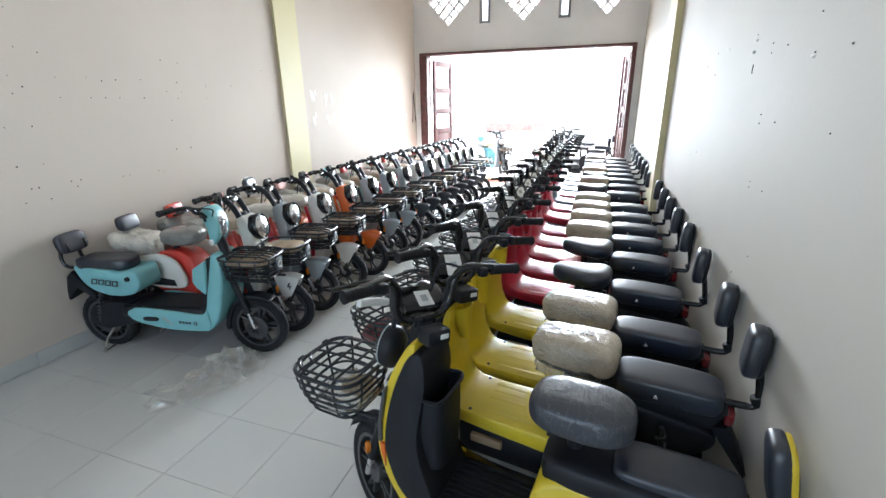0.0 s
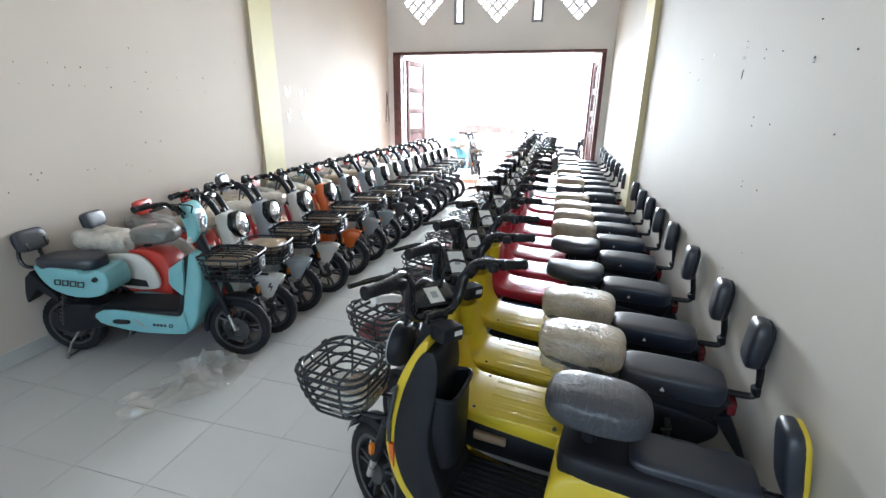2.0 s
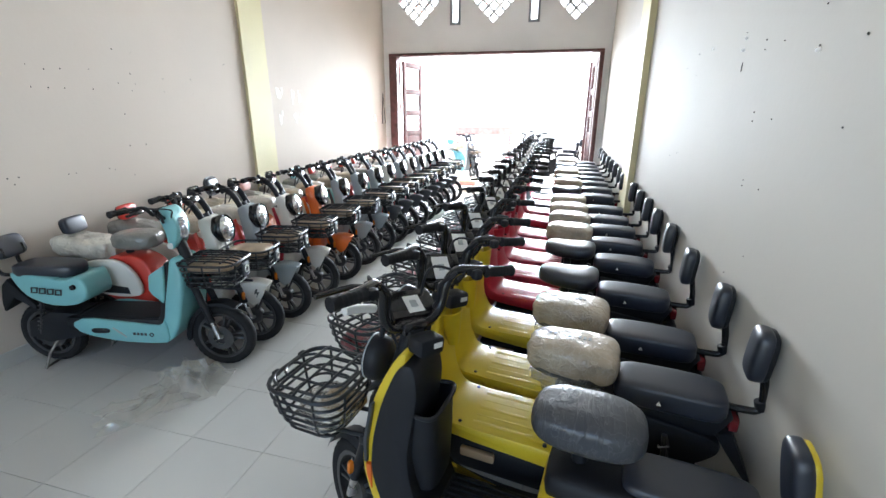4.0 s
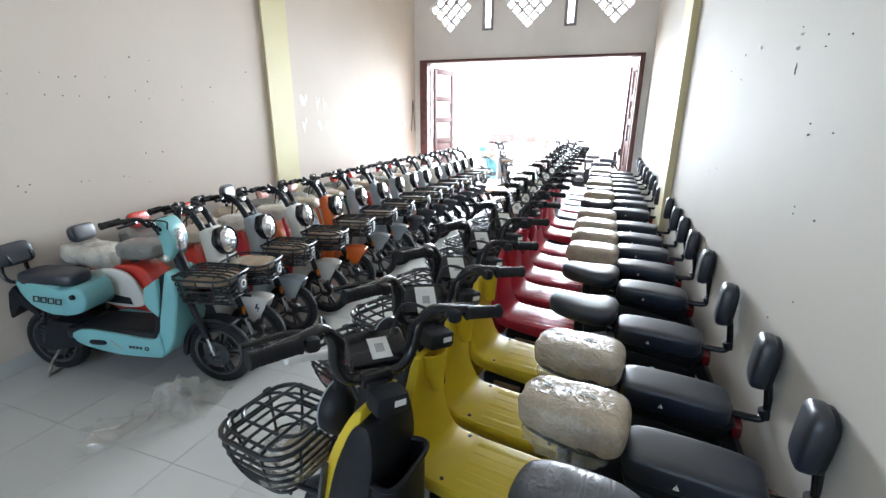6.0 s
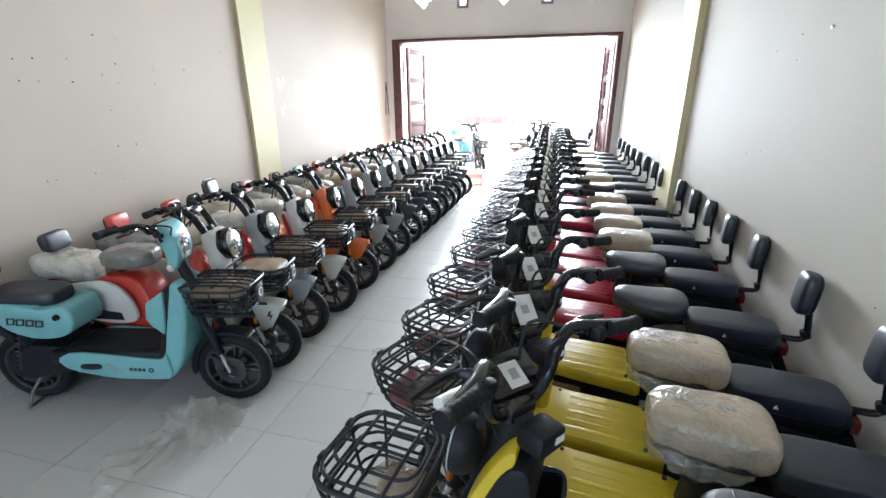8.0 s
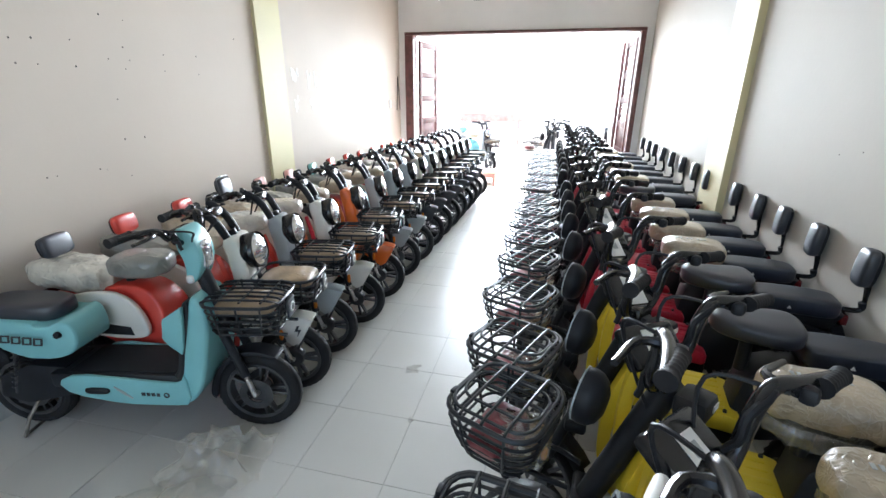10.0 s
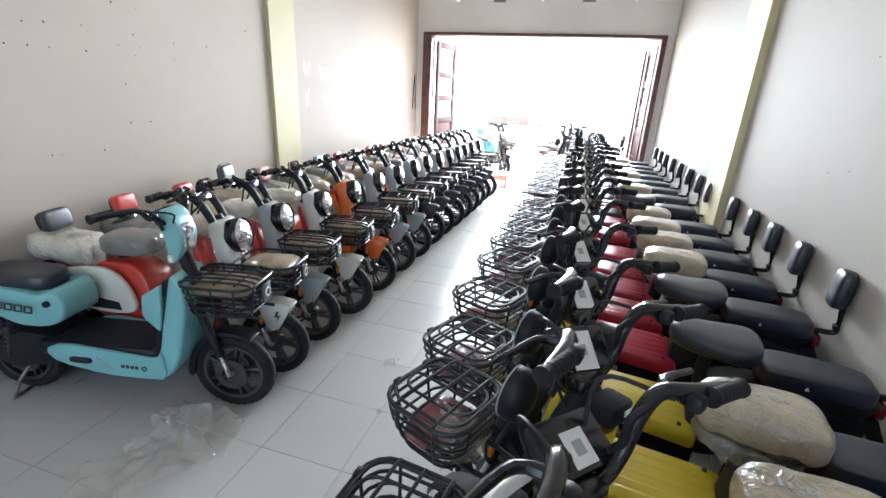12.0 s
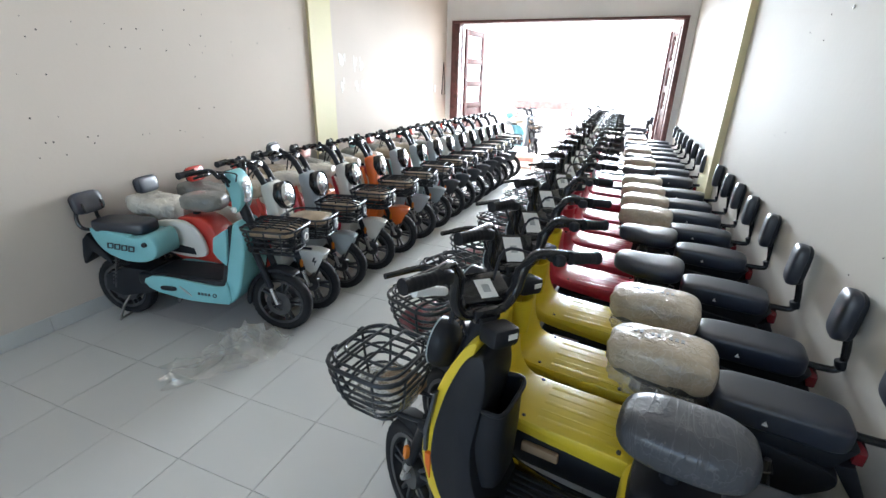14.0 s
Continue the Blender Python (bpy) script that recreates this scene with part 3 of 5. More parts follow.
def pad(parent, x, z, material, label, w=0.2, h=0.15, tilt=-12, post=None, back=None):
    """A backrest cushion on its bent tube."""
    if post:
        bm = B()
        tube(bm, post, 0.013, 8, 4)
        part("backrest_tube", bm, M["gloss_black"], parent)
    bm = B()
    blob(bm, (0, 0, 0), (0.05, w, h), 0.5, 0.5, 24, 14)
    p = part("backrest", bm, material, parent, label, pose(x, 0, z, 0, tilt, 0))
    bm = B()
    blob(bm, (-0.02, 0, 0), (0.03, w * 0.96, h * 0.96), 0.55, 0.58, 24, 8)
    part("backing", bm, back or M["black"], p)
    return p


def bars(parent, turn, cx, z, half, rise, reach, low, rad=0.0125, spread=0.118):
    """Handlebar, grips, levers, cables and the display, turned together about the steering axis."""
    t = B()
    for k in (-1, 1):
        tube(t, [(cx, k * 0.03, low), (cx, k * spread * 0.64, low + 0.008), (cx - 0.004, k * spread * 0.9, low + 0.05), (cx + reach * 0.12, k * spread, z - 0.035), (cx + reach * 0.25, k * (spread + 0.032), z + 0.004), (cx + reach * 0.6, k * half * 0.66, z + 0.006), (cx + reach, k * half, z)], rad, 10, 5, m=turn)
    box(t, (cx, 0, low), (0.05, 0.09, 0.04), 0.01, turn)
    hb = part("handlebar", t, M["gloss_black"], parent)
    for s in (-1, 1):
        g = B()
        y0, y1 = s * half * 0.69, s * (half + 0.005)
        n = 22
        pts = [(cx + reach * (0.84 + 0.16 * k / n), y0 + (y1 - y0) * k / n, z + 0.004 * (1 - k / n)) for k in range(n + 1)]
        tube(g, pts, [0.019 if k in (0, n, n - 1) else (0.0172 if k % 3 else 0.0158) for k in range(n + 1)], 12, m=turn)
        part("grip", g, M["tyre"], parent)
        c = B()
        box(c, (cx + reach * 0.72, s * half * 0.60, z - 0.004), (0.03, 0.034, 0.034), 0.011, turn)
        part("switch_box", c, M["black"], parent)
        lv = B()
        tube(lv, [(cx + reach * 0.8 + 0.02, s * half * 0.55, z), (cx + reach * 0.8 + 0.075, s * half * 0.66, z - 0.002), (cx + reach + 0.085, s * half * 1.0, z - 0.008)], [0.011, 0.009, 0.008, 0.007], 8, 4, m=turn)
        part("brake_lever", lv, M["gloss_black"], parent)
        cb = B()
        tube(cb, [(cx + reach * 0.8 + 0.03, s * half * 0.5, z), (cx + 0.07, s * half * 0.36, z - 0.01), (cx + 0.045, s * 0.06, low + 0.01), (cx + 0.0, s * 0.025, low - 0.1)], 0.0045, 6, 5, m=turn)
        part("cable", cb, M["black"], parent)
        lo = B()
        n = 14
        tube(lo, [(cx + reach * (0.62 - 0.62 * i / n) + 0.022 + 0.004 * math.sin(i * 1.3), s * (half * 0.56 + (spread * 0.8 - half * 0.56) * min(1, i / 6)), z + 0.004 + (low - 0.02 - z) * max(0.0, (i - 3) / (n - 3)) + 0.004 * math.cos(i * 1.1)) for i in range(n + 1)], 0.008, 7, m=turn)
        part("cable_loom", lo, M["black"], parent, "black taped cable loom")
    return hb


def kickstand(parent, x, side=1):
    bm = B()
    for s in (-1, 1):
        tube(bm, [(x + 0.05, s * 0.06, 0.2), (x, s * 0.11, 0.1), (x - 0.03, s * 0.13, 0.006)], 0.008, 8)
    tube(bm, [(x - 0.03, -0.13, 0.012), (x - 0.03, 0.13, 0.012)], 0.007, 8)
    tube(bm, [(x, 0.11, 0.1), (x - 0.02, 0.15, 0.01)], 0.006, 6)
    part("kickstand", bm, M["stand"], parent, "scuffed bare steel stand")


def rear_shock(parent, x0, z0, x1, z1):
    for s in (-1, 1):
        bm = B()
        n = 30
        pts = [(x0 + (x1 - x0) * i / n + 0.018 * math.cos(i * 1.6), s * 0.085 + 0.018 * math.sin(i * 1.6), z0 + (z1 - z0) * i / n) for i in range(n + 1)]
        tube(bm, pts, 0.0045, 5)
        tube(bm, [(x0, s * 0.085, z0 - 0.02), (x1, s * 0.085, z1 + 0.02)], 0.009, 8)
        part("shock_absorber", bm, M["rim"], parent)


# ---- cargo scooter of the east row ----
def cargo_scooter(m, colour, cname, seat, fender_tail=True, mat_deck=False, turn=-27, card=True, group="scooters along the east wall"):
    looks = {"kraft": "kraft-wrapped seat", "grey": "film-wrapped seat", "black": "bare black seats"}
    s = thing("electric_scooter", m, "%s electric scooter with wire basket and %s" % (cname, looks[seat]), "scooter", group)
    steer = Matrix.Translation((0.43, 0, 0.93)) @ Matrix.Rotation(radians(turn), 4, Vector((-0.26, 0, 0.96))) @ Matrix.Translation((-0.43, 0, -0.93))
    front = Matrix() if mat_deck else pose(0.475, 0, 0.012, 0, 0, -15) @ pose(-0.43, 0, 0)
    wheel("front_wheel", s, 0.695, turn=steer)
    wheel("rear_wheel", s, -0.37, w=0.07, hub=0.085)
    # fork and mudguard
    for k in (-1, 1):
        bm = B()
        tube(bm, [(0.695, k * 0.052, 0.195), (0.66, k * 0.052, 0.30)], 0.013, 8, m=steer)
        part("fork_leg", bm, M["steel"], s, "steel lower fork leg")
        bm = B()
        tube(bm, [(0.663, k * 0.052, 0.29), (0.585, k * 0.052, 0.52)], 0.019, 10, m=steer)
        part("fork_tube", bm, M["black"], s)
        bm = B()
        blob(bm, (0.64, k * 0.085, 0.36), (0.02, 0.022, 0.05), 0.6, 0.6, 10, 6, m=steer)
        part("reflector", bm, M["amber"], s, "amber side reflector")
    bm = B()
    n = 10
    ring = []
    for i in range(n + 1):
        a = radians(20 + 120 * i / n)
        for k, dr in ((-0.045, -0.02), (-0.03, 0.0), (0.03, 0.0), (0.045, -0.02)):
            ring.append(bm.verts.new(steer @ Vector((0.695 + (0.222 + dr) * math.cos(a), k, 0.195 + (0.222 + dr) * math.sin(a)))))
    for i in range(n):
        for k in range(3):
            bm.faces.new((ring[i * 4 + k], ring[i * 4 + k + 1], ring[i * 4 + k + 5], ring[i * 4 + k + 4]))
    bmesh.ops.solidify(bm, geom=bm.faces[:], thickness=0.004)
    part("mudguard", bm, M["dark"], s)
    # head, lamp and basket
    bm = B()
    tube(bm, [(0.585, 0, 0.5), (0.44, 0, 0.93)], 0.032, 12)
    box(bm, (0.585, 0, 0.515), (0.07, 0.14, 0.04), 0.012)
    part("head_tube", bm, M["black"], s)
    lm = front @ pose(0.568, 0, 0.80, 0, 84, 0) @ Matrix.Diagonal((0.9, 0.76, 0.6, 1))
    bm = B()
    lathe(bm, [(0, -0.08), (0.035, -0.076), (0.065, -0.058), (0.082, -0.03), (0.087, 0.0), (0.085, 0.028), (0.079, 0.035), (0.074, 0.02), (0, 0.015)], 28, lm)
    lamp = part("headlamp", bm, M["black"], s)
    bm = B()
    lathe(bm, [(0, 0.034), (0.045, 0.032), (0.073, 0.022), (0.073, 0.0155), (0, 0.0155)], 24, lm)
    part("lens", bm, M["chrome"], lamp, "clear ribbed lamp lens")
    bm = B()
    lathe(bm, [(0.078, 0.032), (0.086, 0.03), (0.0865, 0.036), (0.079, 0.039), (0.078, 0.032)], 26, lm)
    part("lamp_ring", bm, M["grey"], lamp, "pale grey lamp ring")
    bk = bowl_basket(s, 0.655, 0.94, 0.29, 0.515, 0.68, front)
    for k in (-1, 1):
        bm = B()
        tube(bm, [(0.575, k * 0.05, 0.53), (0.64, k * 0.06, 0.53), (0.84, k * 0.06, 0.515)], 0.008, 8)
        part("basket_bracket", bm, M["black"], s, m=front)
    bm = B()
    film_lump(bm, (0.76, 0.02, 0.575), (0.19, 0.19, 0.08), m.translation.y)
    part("film_bag", bm, M["film"], s, "crumpled clear plastic bag in the basket", front)
    bm = B()
    box(bm, (0.75, -0.045, 0.55), (0.14, 0.09, 0.035), 0.003, pose(0, 0, 0, 0, 0, 0))
    part("carton", bm, M["cardboard"], s, "small brown cardboard carton in the basket", front)
    if not mat_deck:
        bm = B()
        blob(bm, (0.80, 0.03, 0.585), (0.13, 0.2, 0.07), 0.6, 0.5, 24, 12, 0.006, 20, seed=m.translation.y)
        part("red_packet", bm, M["red_film"], s, "dark red film packet in the basket", front)
    else:
        bm = B()
        tube(bm, [(0, -0.055, 0), (0, 0, 0.003), (0, 0.055, 0)], 0.0125, 12, 4)
        part("foam_sleeve", bm, M["card"], s, "white foam sleeve on the brake hose", steer @ pose(0.49, 0.16, 1.0, 10, 0, 10))
    # handlebar turned on its lock, with the wrapped display
    bars(s, steer, 0.455, 1.085, 0.315, 0.13, -0.095, low=0.93, rad=0.015)
    face = steer @ (pose(0.515, -0.035, 0.968, 0, -32, -6) if mat_deck else pose(0.51, -0.03, 0.978, 0, -46, -18)) @ pose(-0.40, 0, -0.975)
    bm = B()
    box(bm, (0.40, 0, 0.975), (0.105, 0.165, 0.04), 0.012, face)
    d = part("display", bm, M["gloss_black"], s, "display wrapped in clear film")
    if card:
        bm = B()
        box(bm, (0.39, 0.0, 0.9965), (0.062, 0.055, 0.0015) if mat_deck else (0.092, 0.066, 0.0015), 0, face)
        part("card", bm, M["card"], d, "white paper card", smooth=0)
        bm = B()
        box(bm, (0.39, 0.0, 0.9977), (0.026, 0.024, 0.0008), 0, face)
        part("printed_square", bm, M["print_grey"], d, "plain grey printed square", smooth=0)
    bm = B()
    box(bm, (0.385, 0, 0.90), (0.07, 0.09, 0.055), 0.014, steer)
    k = part("ignition_housing", bm, M["black"], s)
    bm = B()
    box(bm, (0.349, -0.015, 0.905), (0.003, 0.03, 0.015), 0, steer)
    part("sticker", bm, M["card"], k, "small white sticker", smooth=0)
    # leg shield
    out = [(0.42, 0.89), (0.455, 0.88), (0.525, 0.75), (0.568, 0.60), (0.572, 0.47), (0.545, 0.35), (0.475, 0.235), (0.425, 0.235), (0.49, 0.36), (0.515, 0.47), (0.51, 0.59), (0.47, 0.74)]
    if not mat_deck:
        out = [(0.43, 0.81), (0.45, 0.80), (0.492, 0.70), (0.515, 0.58), (0.515, 0.47), (0.49, 0.37), (0.45, 0.30), (0.425, 0.30), (0.46, 0.38), (0.48, 0.47), (0.475, 0.58), (0.455, 0.68)]
    bm = B()
    slab(bm, out, -0.118 if mat_deck else -0.085, 0.118 if mat_deck else 0.085, 0.014, taper=(0.5, 0.66), soft=2)
    ls = part("leg_shield", bm, colour, s)
    for k in (-1, 1) if mat_deck else ():
        bm = B()
        slab(bm, [(0.522, 0.72), (0.530, 0.72), (0.561, 0.58), (0.563, 0.50), (0.552, 0.50), (0.549, 0.58)], k * 0.113 - 0.01, k * 0.113 + 0.01, 0.001)
        part("stripe", bm, M["dark"], ls, "dark grey side stripe")
        bm = B()
        slab(bm, [(0.538, 0.495), (0.556, 0.495), (0.554, 0.45), (0.54, 0.40)], k * 0.1145 - 0.01, k * 0.1145 + 0.01, 0.001)
        part("stripe_tip", bm, M["orange"], ls, "orange-red stripe tip")
    if mat_deck:
        bm = B()
        slab(bm, [(0.40, 0.86), (0.452, 0.85), (0.507, 0.72), (0.538, 0.58), (0.54, 0.46), (0.505, 0.34), (0.445, 0.27), (0.33, 0.27), (0.39, 0.42), (0.415, 0.55), (0.40, 0.66), (0.385, 0.76)], -0.127, 0.127, 0.012, taper=(0.5, 0.70), soft=2)
        part("inner_panel", bm, M["black"], s, "black inner panel with an open pocket")
        bm = B()
        tube(bm, [(0.425, -0.08, 0.70), (0.36, -0.096, 0.70), (0.338, -0.07, 0.70), (0.335, 0, 0.70), (0.338, 0.07, 0.70), (0.36, 0.096, 0.70), (0.425, 0.09, 0.70)], 0.007, 8, 4)
        bowl = []
        for r_, z_ in ((1.0, 0.70), (0.98, 0.56), (0.9, 0.42)):
            bowl.append([bm.verts.new((0.42 - 0.085 * r_ * abs(math.cos(radians(-90 + 180 * i / 12))) ** 0.5, 0.095 * r_ * math.copysign(abs(math.sin(radians(-90 + 180 * i / 12))) ** 0.5, i - 6), z_)) for i in range(13)])
        for a, b in zip(bowl, bowl[1:]):
            for i in range(12):
                bm.faces.new((a[i], a[i + 1], b[i + 1], b[i]))
        bm.faces.new(bowl[-1])
        part("pocket", bm, M["black"], s)
        bm = B()
        box(bm, (0.16, 0, 0.30), (0.42, 0.24, 0.05), 0.02)
        part("footboard", bm, M["black"], s)
        for i in range(9):
            bm = B()
            box(bm, (0.16, -0.092 + 0.023 * i, 0.3275), (0.36, 0.012, 0.006), 0.002)
            part("mat_rib", bm, M["mat"], s)
        for k in (-1, 1):
            bm = B()
            slab(bm, [(0.40, 0.29), (0.36, 0.35), (0.33, 0.25), (0.05, 0.22), (-0.08, 0.24), (-0.06, 0.30), (0.05, 0.275), (0.31, 0.30)], k * 0.128 - 0.008, k * 0.128 + 0.008, 0.004, soft=2)
            part("side_skirt", bm, colour, s)
        bm = B()
        slab(bm, [(0.02, 0.34), (-0.02, 0.30), (-0.2, 0.33), (-0.38, 0.44), (-0.46, 0.53), (-0.43, 0.56), (-0.2, 0.565), (-0.03, 0.575), (0.03, 0.54), (0.045, 0.45)], -0.125, 0.125, 0.03, taper=(0.5, 0.8), seg=3, soft=2)
        part("rear_body", bm, colour, s)
        bm = B()
        blob(bm, (-0.2, 0, 0.58), (0.45, 0.2, 0.11), 0.4, 0.4, 28, 10)
        part("seat_base", bm, M["black"], s)
    else:
        bm = B()
        slab(bm, [(0.41, 0.85), (0.435, 0.70), (0.435, 0.56), (0.41, 0.48), (0.36, 0.452), (0.02, 0.452), (-0.04, 0.435), (-0.04, 0.37), (0.02, 0.375), (0.34, 0.395), (0.44, 0.42), (0.475, 0.54), (0.475, 0.69), (0.445, 0.85)], -0.13, 0.13, 0.012, taper=(0.5, 0.68), soft=1)
        deck = part("deck_panel", bm, colour, s)
        for i, y in enumerate((-0.088, -0.045, 0.0, 0.045, 0.088)):
            bm = B()
            box(bm, (0.165, y, 0.4502), (0.30, 0.012 if i % 2 else 0.022, 0.004), 0.0018)
            part("deck_rib", bm, colour, deck)
        for x, y in ((0.33, 0.108), (0.33, -0.108), (0.02, 0.108), (0.02, -0.108)):
            bm = B()
            lathe(bm, [(0, 0.006), (0.006, 0.006), (0.0075, 0.002), (0.0075, -0.004), (0, -0.004)], 10, pose(x, y, 0.452))
            part("bolt", bm, M["print"], deck)
        # open cup at the head of the panel and its dark slot
        bm = B()
        lathe(bm, [(0.02, -0.1), (0.036, -0.03), (0.046, 0.02), (0.05, 0.032), (0.045, 0.034), (0.038, 0.0), (0.028, -0.03), (0, -0.03)], 22, pose(0.408, 0.015, 0.815, 0, 8, 0))
        part("cup_holder", bm, colour, s)
        bm = B()
        box(bm, (0.415, -0.06, 0.70), (0.016, 0.018, 0.05), 0.006, pose(0, 0, 0))
        part("bag_hook", bm, M["black"], s)
        bm = B()
        box(bm, (0.17, 0, 0.30), (0.44, 0.2, 0.14), 0.02)
        part("battery_box", bm, M["black"], s)
        for k in (-1, 1):
            bm = B()
            tube(bm, [(0.42, k * 0.13, 0.33), (0.30, k * 0.135, 0.25), (0.0, k * 0.135, 0.24), (-0.18, k * 0.12, 0.30)], 0.014, 8, 4)
            part("frame_rail", bm, M["black"], s)
        bm = B()
        box(bm, (0.26, 0.112, 0.33), (0.13, 0.022, 0.036), 0.006)
        part("step_plate", bm, M["cardboard"], s, "pale cardboard-wrapped peg")
        bm = B()
        slab(bm, [(0.0, 0.42), (0.0, 0.3), (-0.2, 0.35), (-0.42, 0.5), (-0.49, 0.57), (-0.47, 0.62), (-0.15, 0.655), (-0.02, 0.6)], -0.075, 0.075, 0.015, soft=2)
        part("rear_body", bm, M["black"], s)
    # seats
    fx = -0.07 if mat_deck else -0.03
    bm = B()
    tube(bm, [(fx + 0.01, 0, 0.58), (fx + 0.01, 0, 0.73)], 0.022, 10)
    part("seat_post", bm, M["black"], s)
    bm = B()
    if seat == "black":
        blob(bm, (fx, 0, 0.762), (0.285, 0.21, 0.078), 0.55, 0.7, 36, 16)
        for v in bm.verts:
            f = (v.co.x - fx) / 0.145
            v.co.y *= 0.95 - 0.28 * f
            if v.co.z > 0.76:
                v.co.z += 0.004 - 0.006 * math.cos(f * 3.0)
        part("front_seat", bm, M["seat"], s)
    else:
        kk = m.translation.y * 3.1
        if seat == "grey":
            blob(bm, (fx, 0, 0.76), (0.29, 0.195, 0.112), 0.6, 0.66, 96, 52, 0.0012, 15, seed=kk)
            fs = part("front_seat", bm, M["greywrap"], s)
        else:
            def draw_front(mesh):
                for v in mesh.verts:
                    v.co.y *= 1.0 - 0.15 * (v.co.x - fx) / 0.15
            blob(bm, (fx, 0, 0.755), (0.285, 0.186, 0.115), 0.55, 0.6, 72, 40, 0.005, 22, seed=kk)
            draw_front(bm)
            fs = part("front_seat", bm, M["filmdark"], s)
            bm = B()
            blob(bm, (fx, 0, 0.765), (0.292, 0.194, 0.112), 0.5, 0.52, 112, 64, 0.004, 17, seed=kk + 1)
            draw_front(bm)
            for v in bm.verts:
                edge = 0.728 + 0.035 * noise.noise(v.co * 12 + Vector((kk, 0, 0)))
                k = max(0.0, min(1.0, (edge - v.co.z) / 0.012))
                v.co.x += (fx - v.co.x) * 0.14 * k
                v.co.y *= 1 - 0.2 * k
                v.co.z += 0.02 * k
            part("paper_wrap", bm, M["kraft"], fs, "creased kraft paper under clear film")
        if seat == "kraft":
            bm = B()
            blob(bm, (fx + 0.01, 0.0, 0.69), (0.23, 0.17, 0.085), 0.8, 0.8, 56, 28, 0.018, 24, seed=kk + 4)
            part("film_tail", bm, M["film"], fs, "loose clear plastic film")
            for i in range(9):
                if i in (3, 6):
                    continue
                bm = B()
                box(bm, (fx - 0.05 + 0.016 * i, -0.01, 0.8245), (0.009, 0.018, 0.0015), 0)
                part("print_bar", bm, M["print_grey"], fs, smooth=0)
    drop = 0.085 if mat_deck else 0.0
    bm = B()
    blob(bm, (-0.328, 0, 0.704 - drop), (0.318, 0.155, 0.076), 0.3, 0.36, 44, 18)
    for v in bm.verts:
        if v.co.z > 0.71 - drop:
            v.co.z += 0.006 * math.cos((v.co.x + 0.33) * 9) - 0.25 * v.co.y * v.co.y
    rs = part("rear_seat", bm, M["seat"], s, "flat black vinyl passenger seat")
    if not mat_deck:
        bm = B()
        slab(bm, [(-0.306, 0.698), (-0.293, 0.698), (-0.2995, 0.71)], 0.080, 0.0862, 0)
        part("warning_label", bm, M["card"], rs, "small white triangular label", smooth=0)
    bm = B()
    slab(bm, [(-0.17, 0.69 - drop), (-0.19, 0.625 - drop), (-0.46, 0.615 - drop), (-0.50, 0.69 - drop)], -0.066, 0.066, 0.012)
    part("seat_tray", bm, M["black"], s)
    for k in (-1, 1):
        bm = B()
        tube(bm, [(-0.14, k * 0.07, 0.66 - drop), (-0.12, k * 0.06, 0.45), (-0.36, k * 0.075, 0.2)], 0.013, 8, 4)
        part("rear_fork", bm, M["black"], s)
    rear_shock(s, -0.36, 0.26, -0.33, 0.58)
    bm = B()
    blob(bm, (-0.507, 0, 0.66 - drop), (0.032, 0.1, 0.05), 0.4, 0.4, 16, 8)
    part("tail_lamp", bm, M["tail"], s, "red tail lamp")
    bm = B()
    slab(bm, [(-0.46, 0.63 - drop), (-0.505, 0.64 - drop), (-0.578, 0.485), (-0.572, 0.47), (-0.50, 0.57 - drop)], -0.06, 0.06, 0.005)
    part("plate_flap", bm, M["black"], s)
    bm = B()
    tube(bm, [(-0.44, 0.0, 0.695 - drop), (-0.535, 0.0, 0.695 - drop), (-0.566, 0.0, 0.702 - drop), (-0.575, 0.0, 0.73 - drop), (-0.566, 0, 0.80 - drop), (-0.553, 0, 0.86 - drop)], 0.0115, 10, 4)
    part("backrest_tube", bm, M["gloss_black"], s, "bent glossy black tube")
    bm = B()
    lathe(bm, [(0, -0.015), (0.016, -0.015), (0.018, 0.0), (0.016, 0.015), (0, 0.015)], 12, pose(-0.572, 0, 0.722 - drop, 0, 20, 0))
    part("tube_joint", bm, M["black"], s)
    if mat_deck:
        pad(s, -0.53, 0.74, M["seat"], "black padded backrest in a yellow shell", 0.115, 0.205, 10, back=colour)
    else:
        pad(s, -0.535, 0.888, M["seat"], "black padded backrest", 0.102, 0.158, -3)
    kickstand(s, -0.25)
    return s


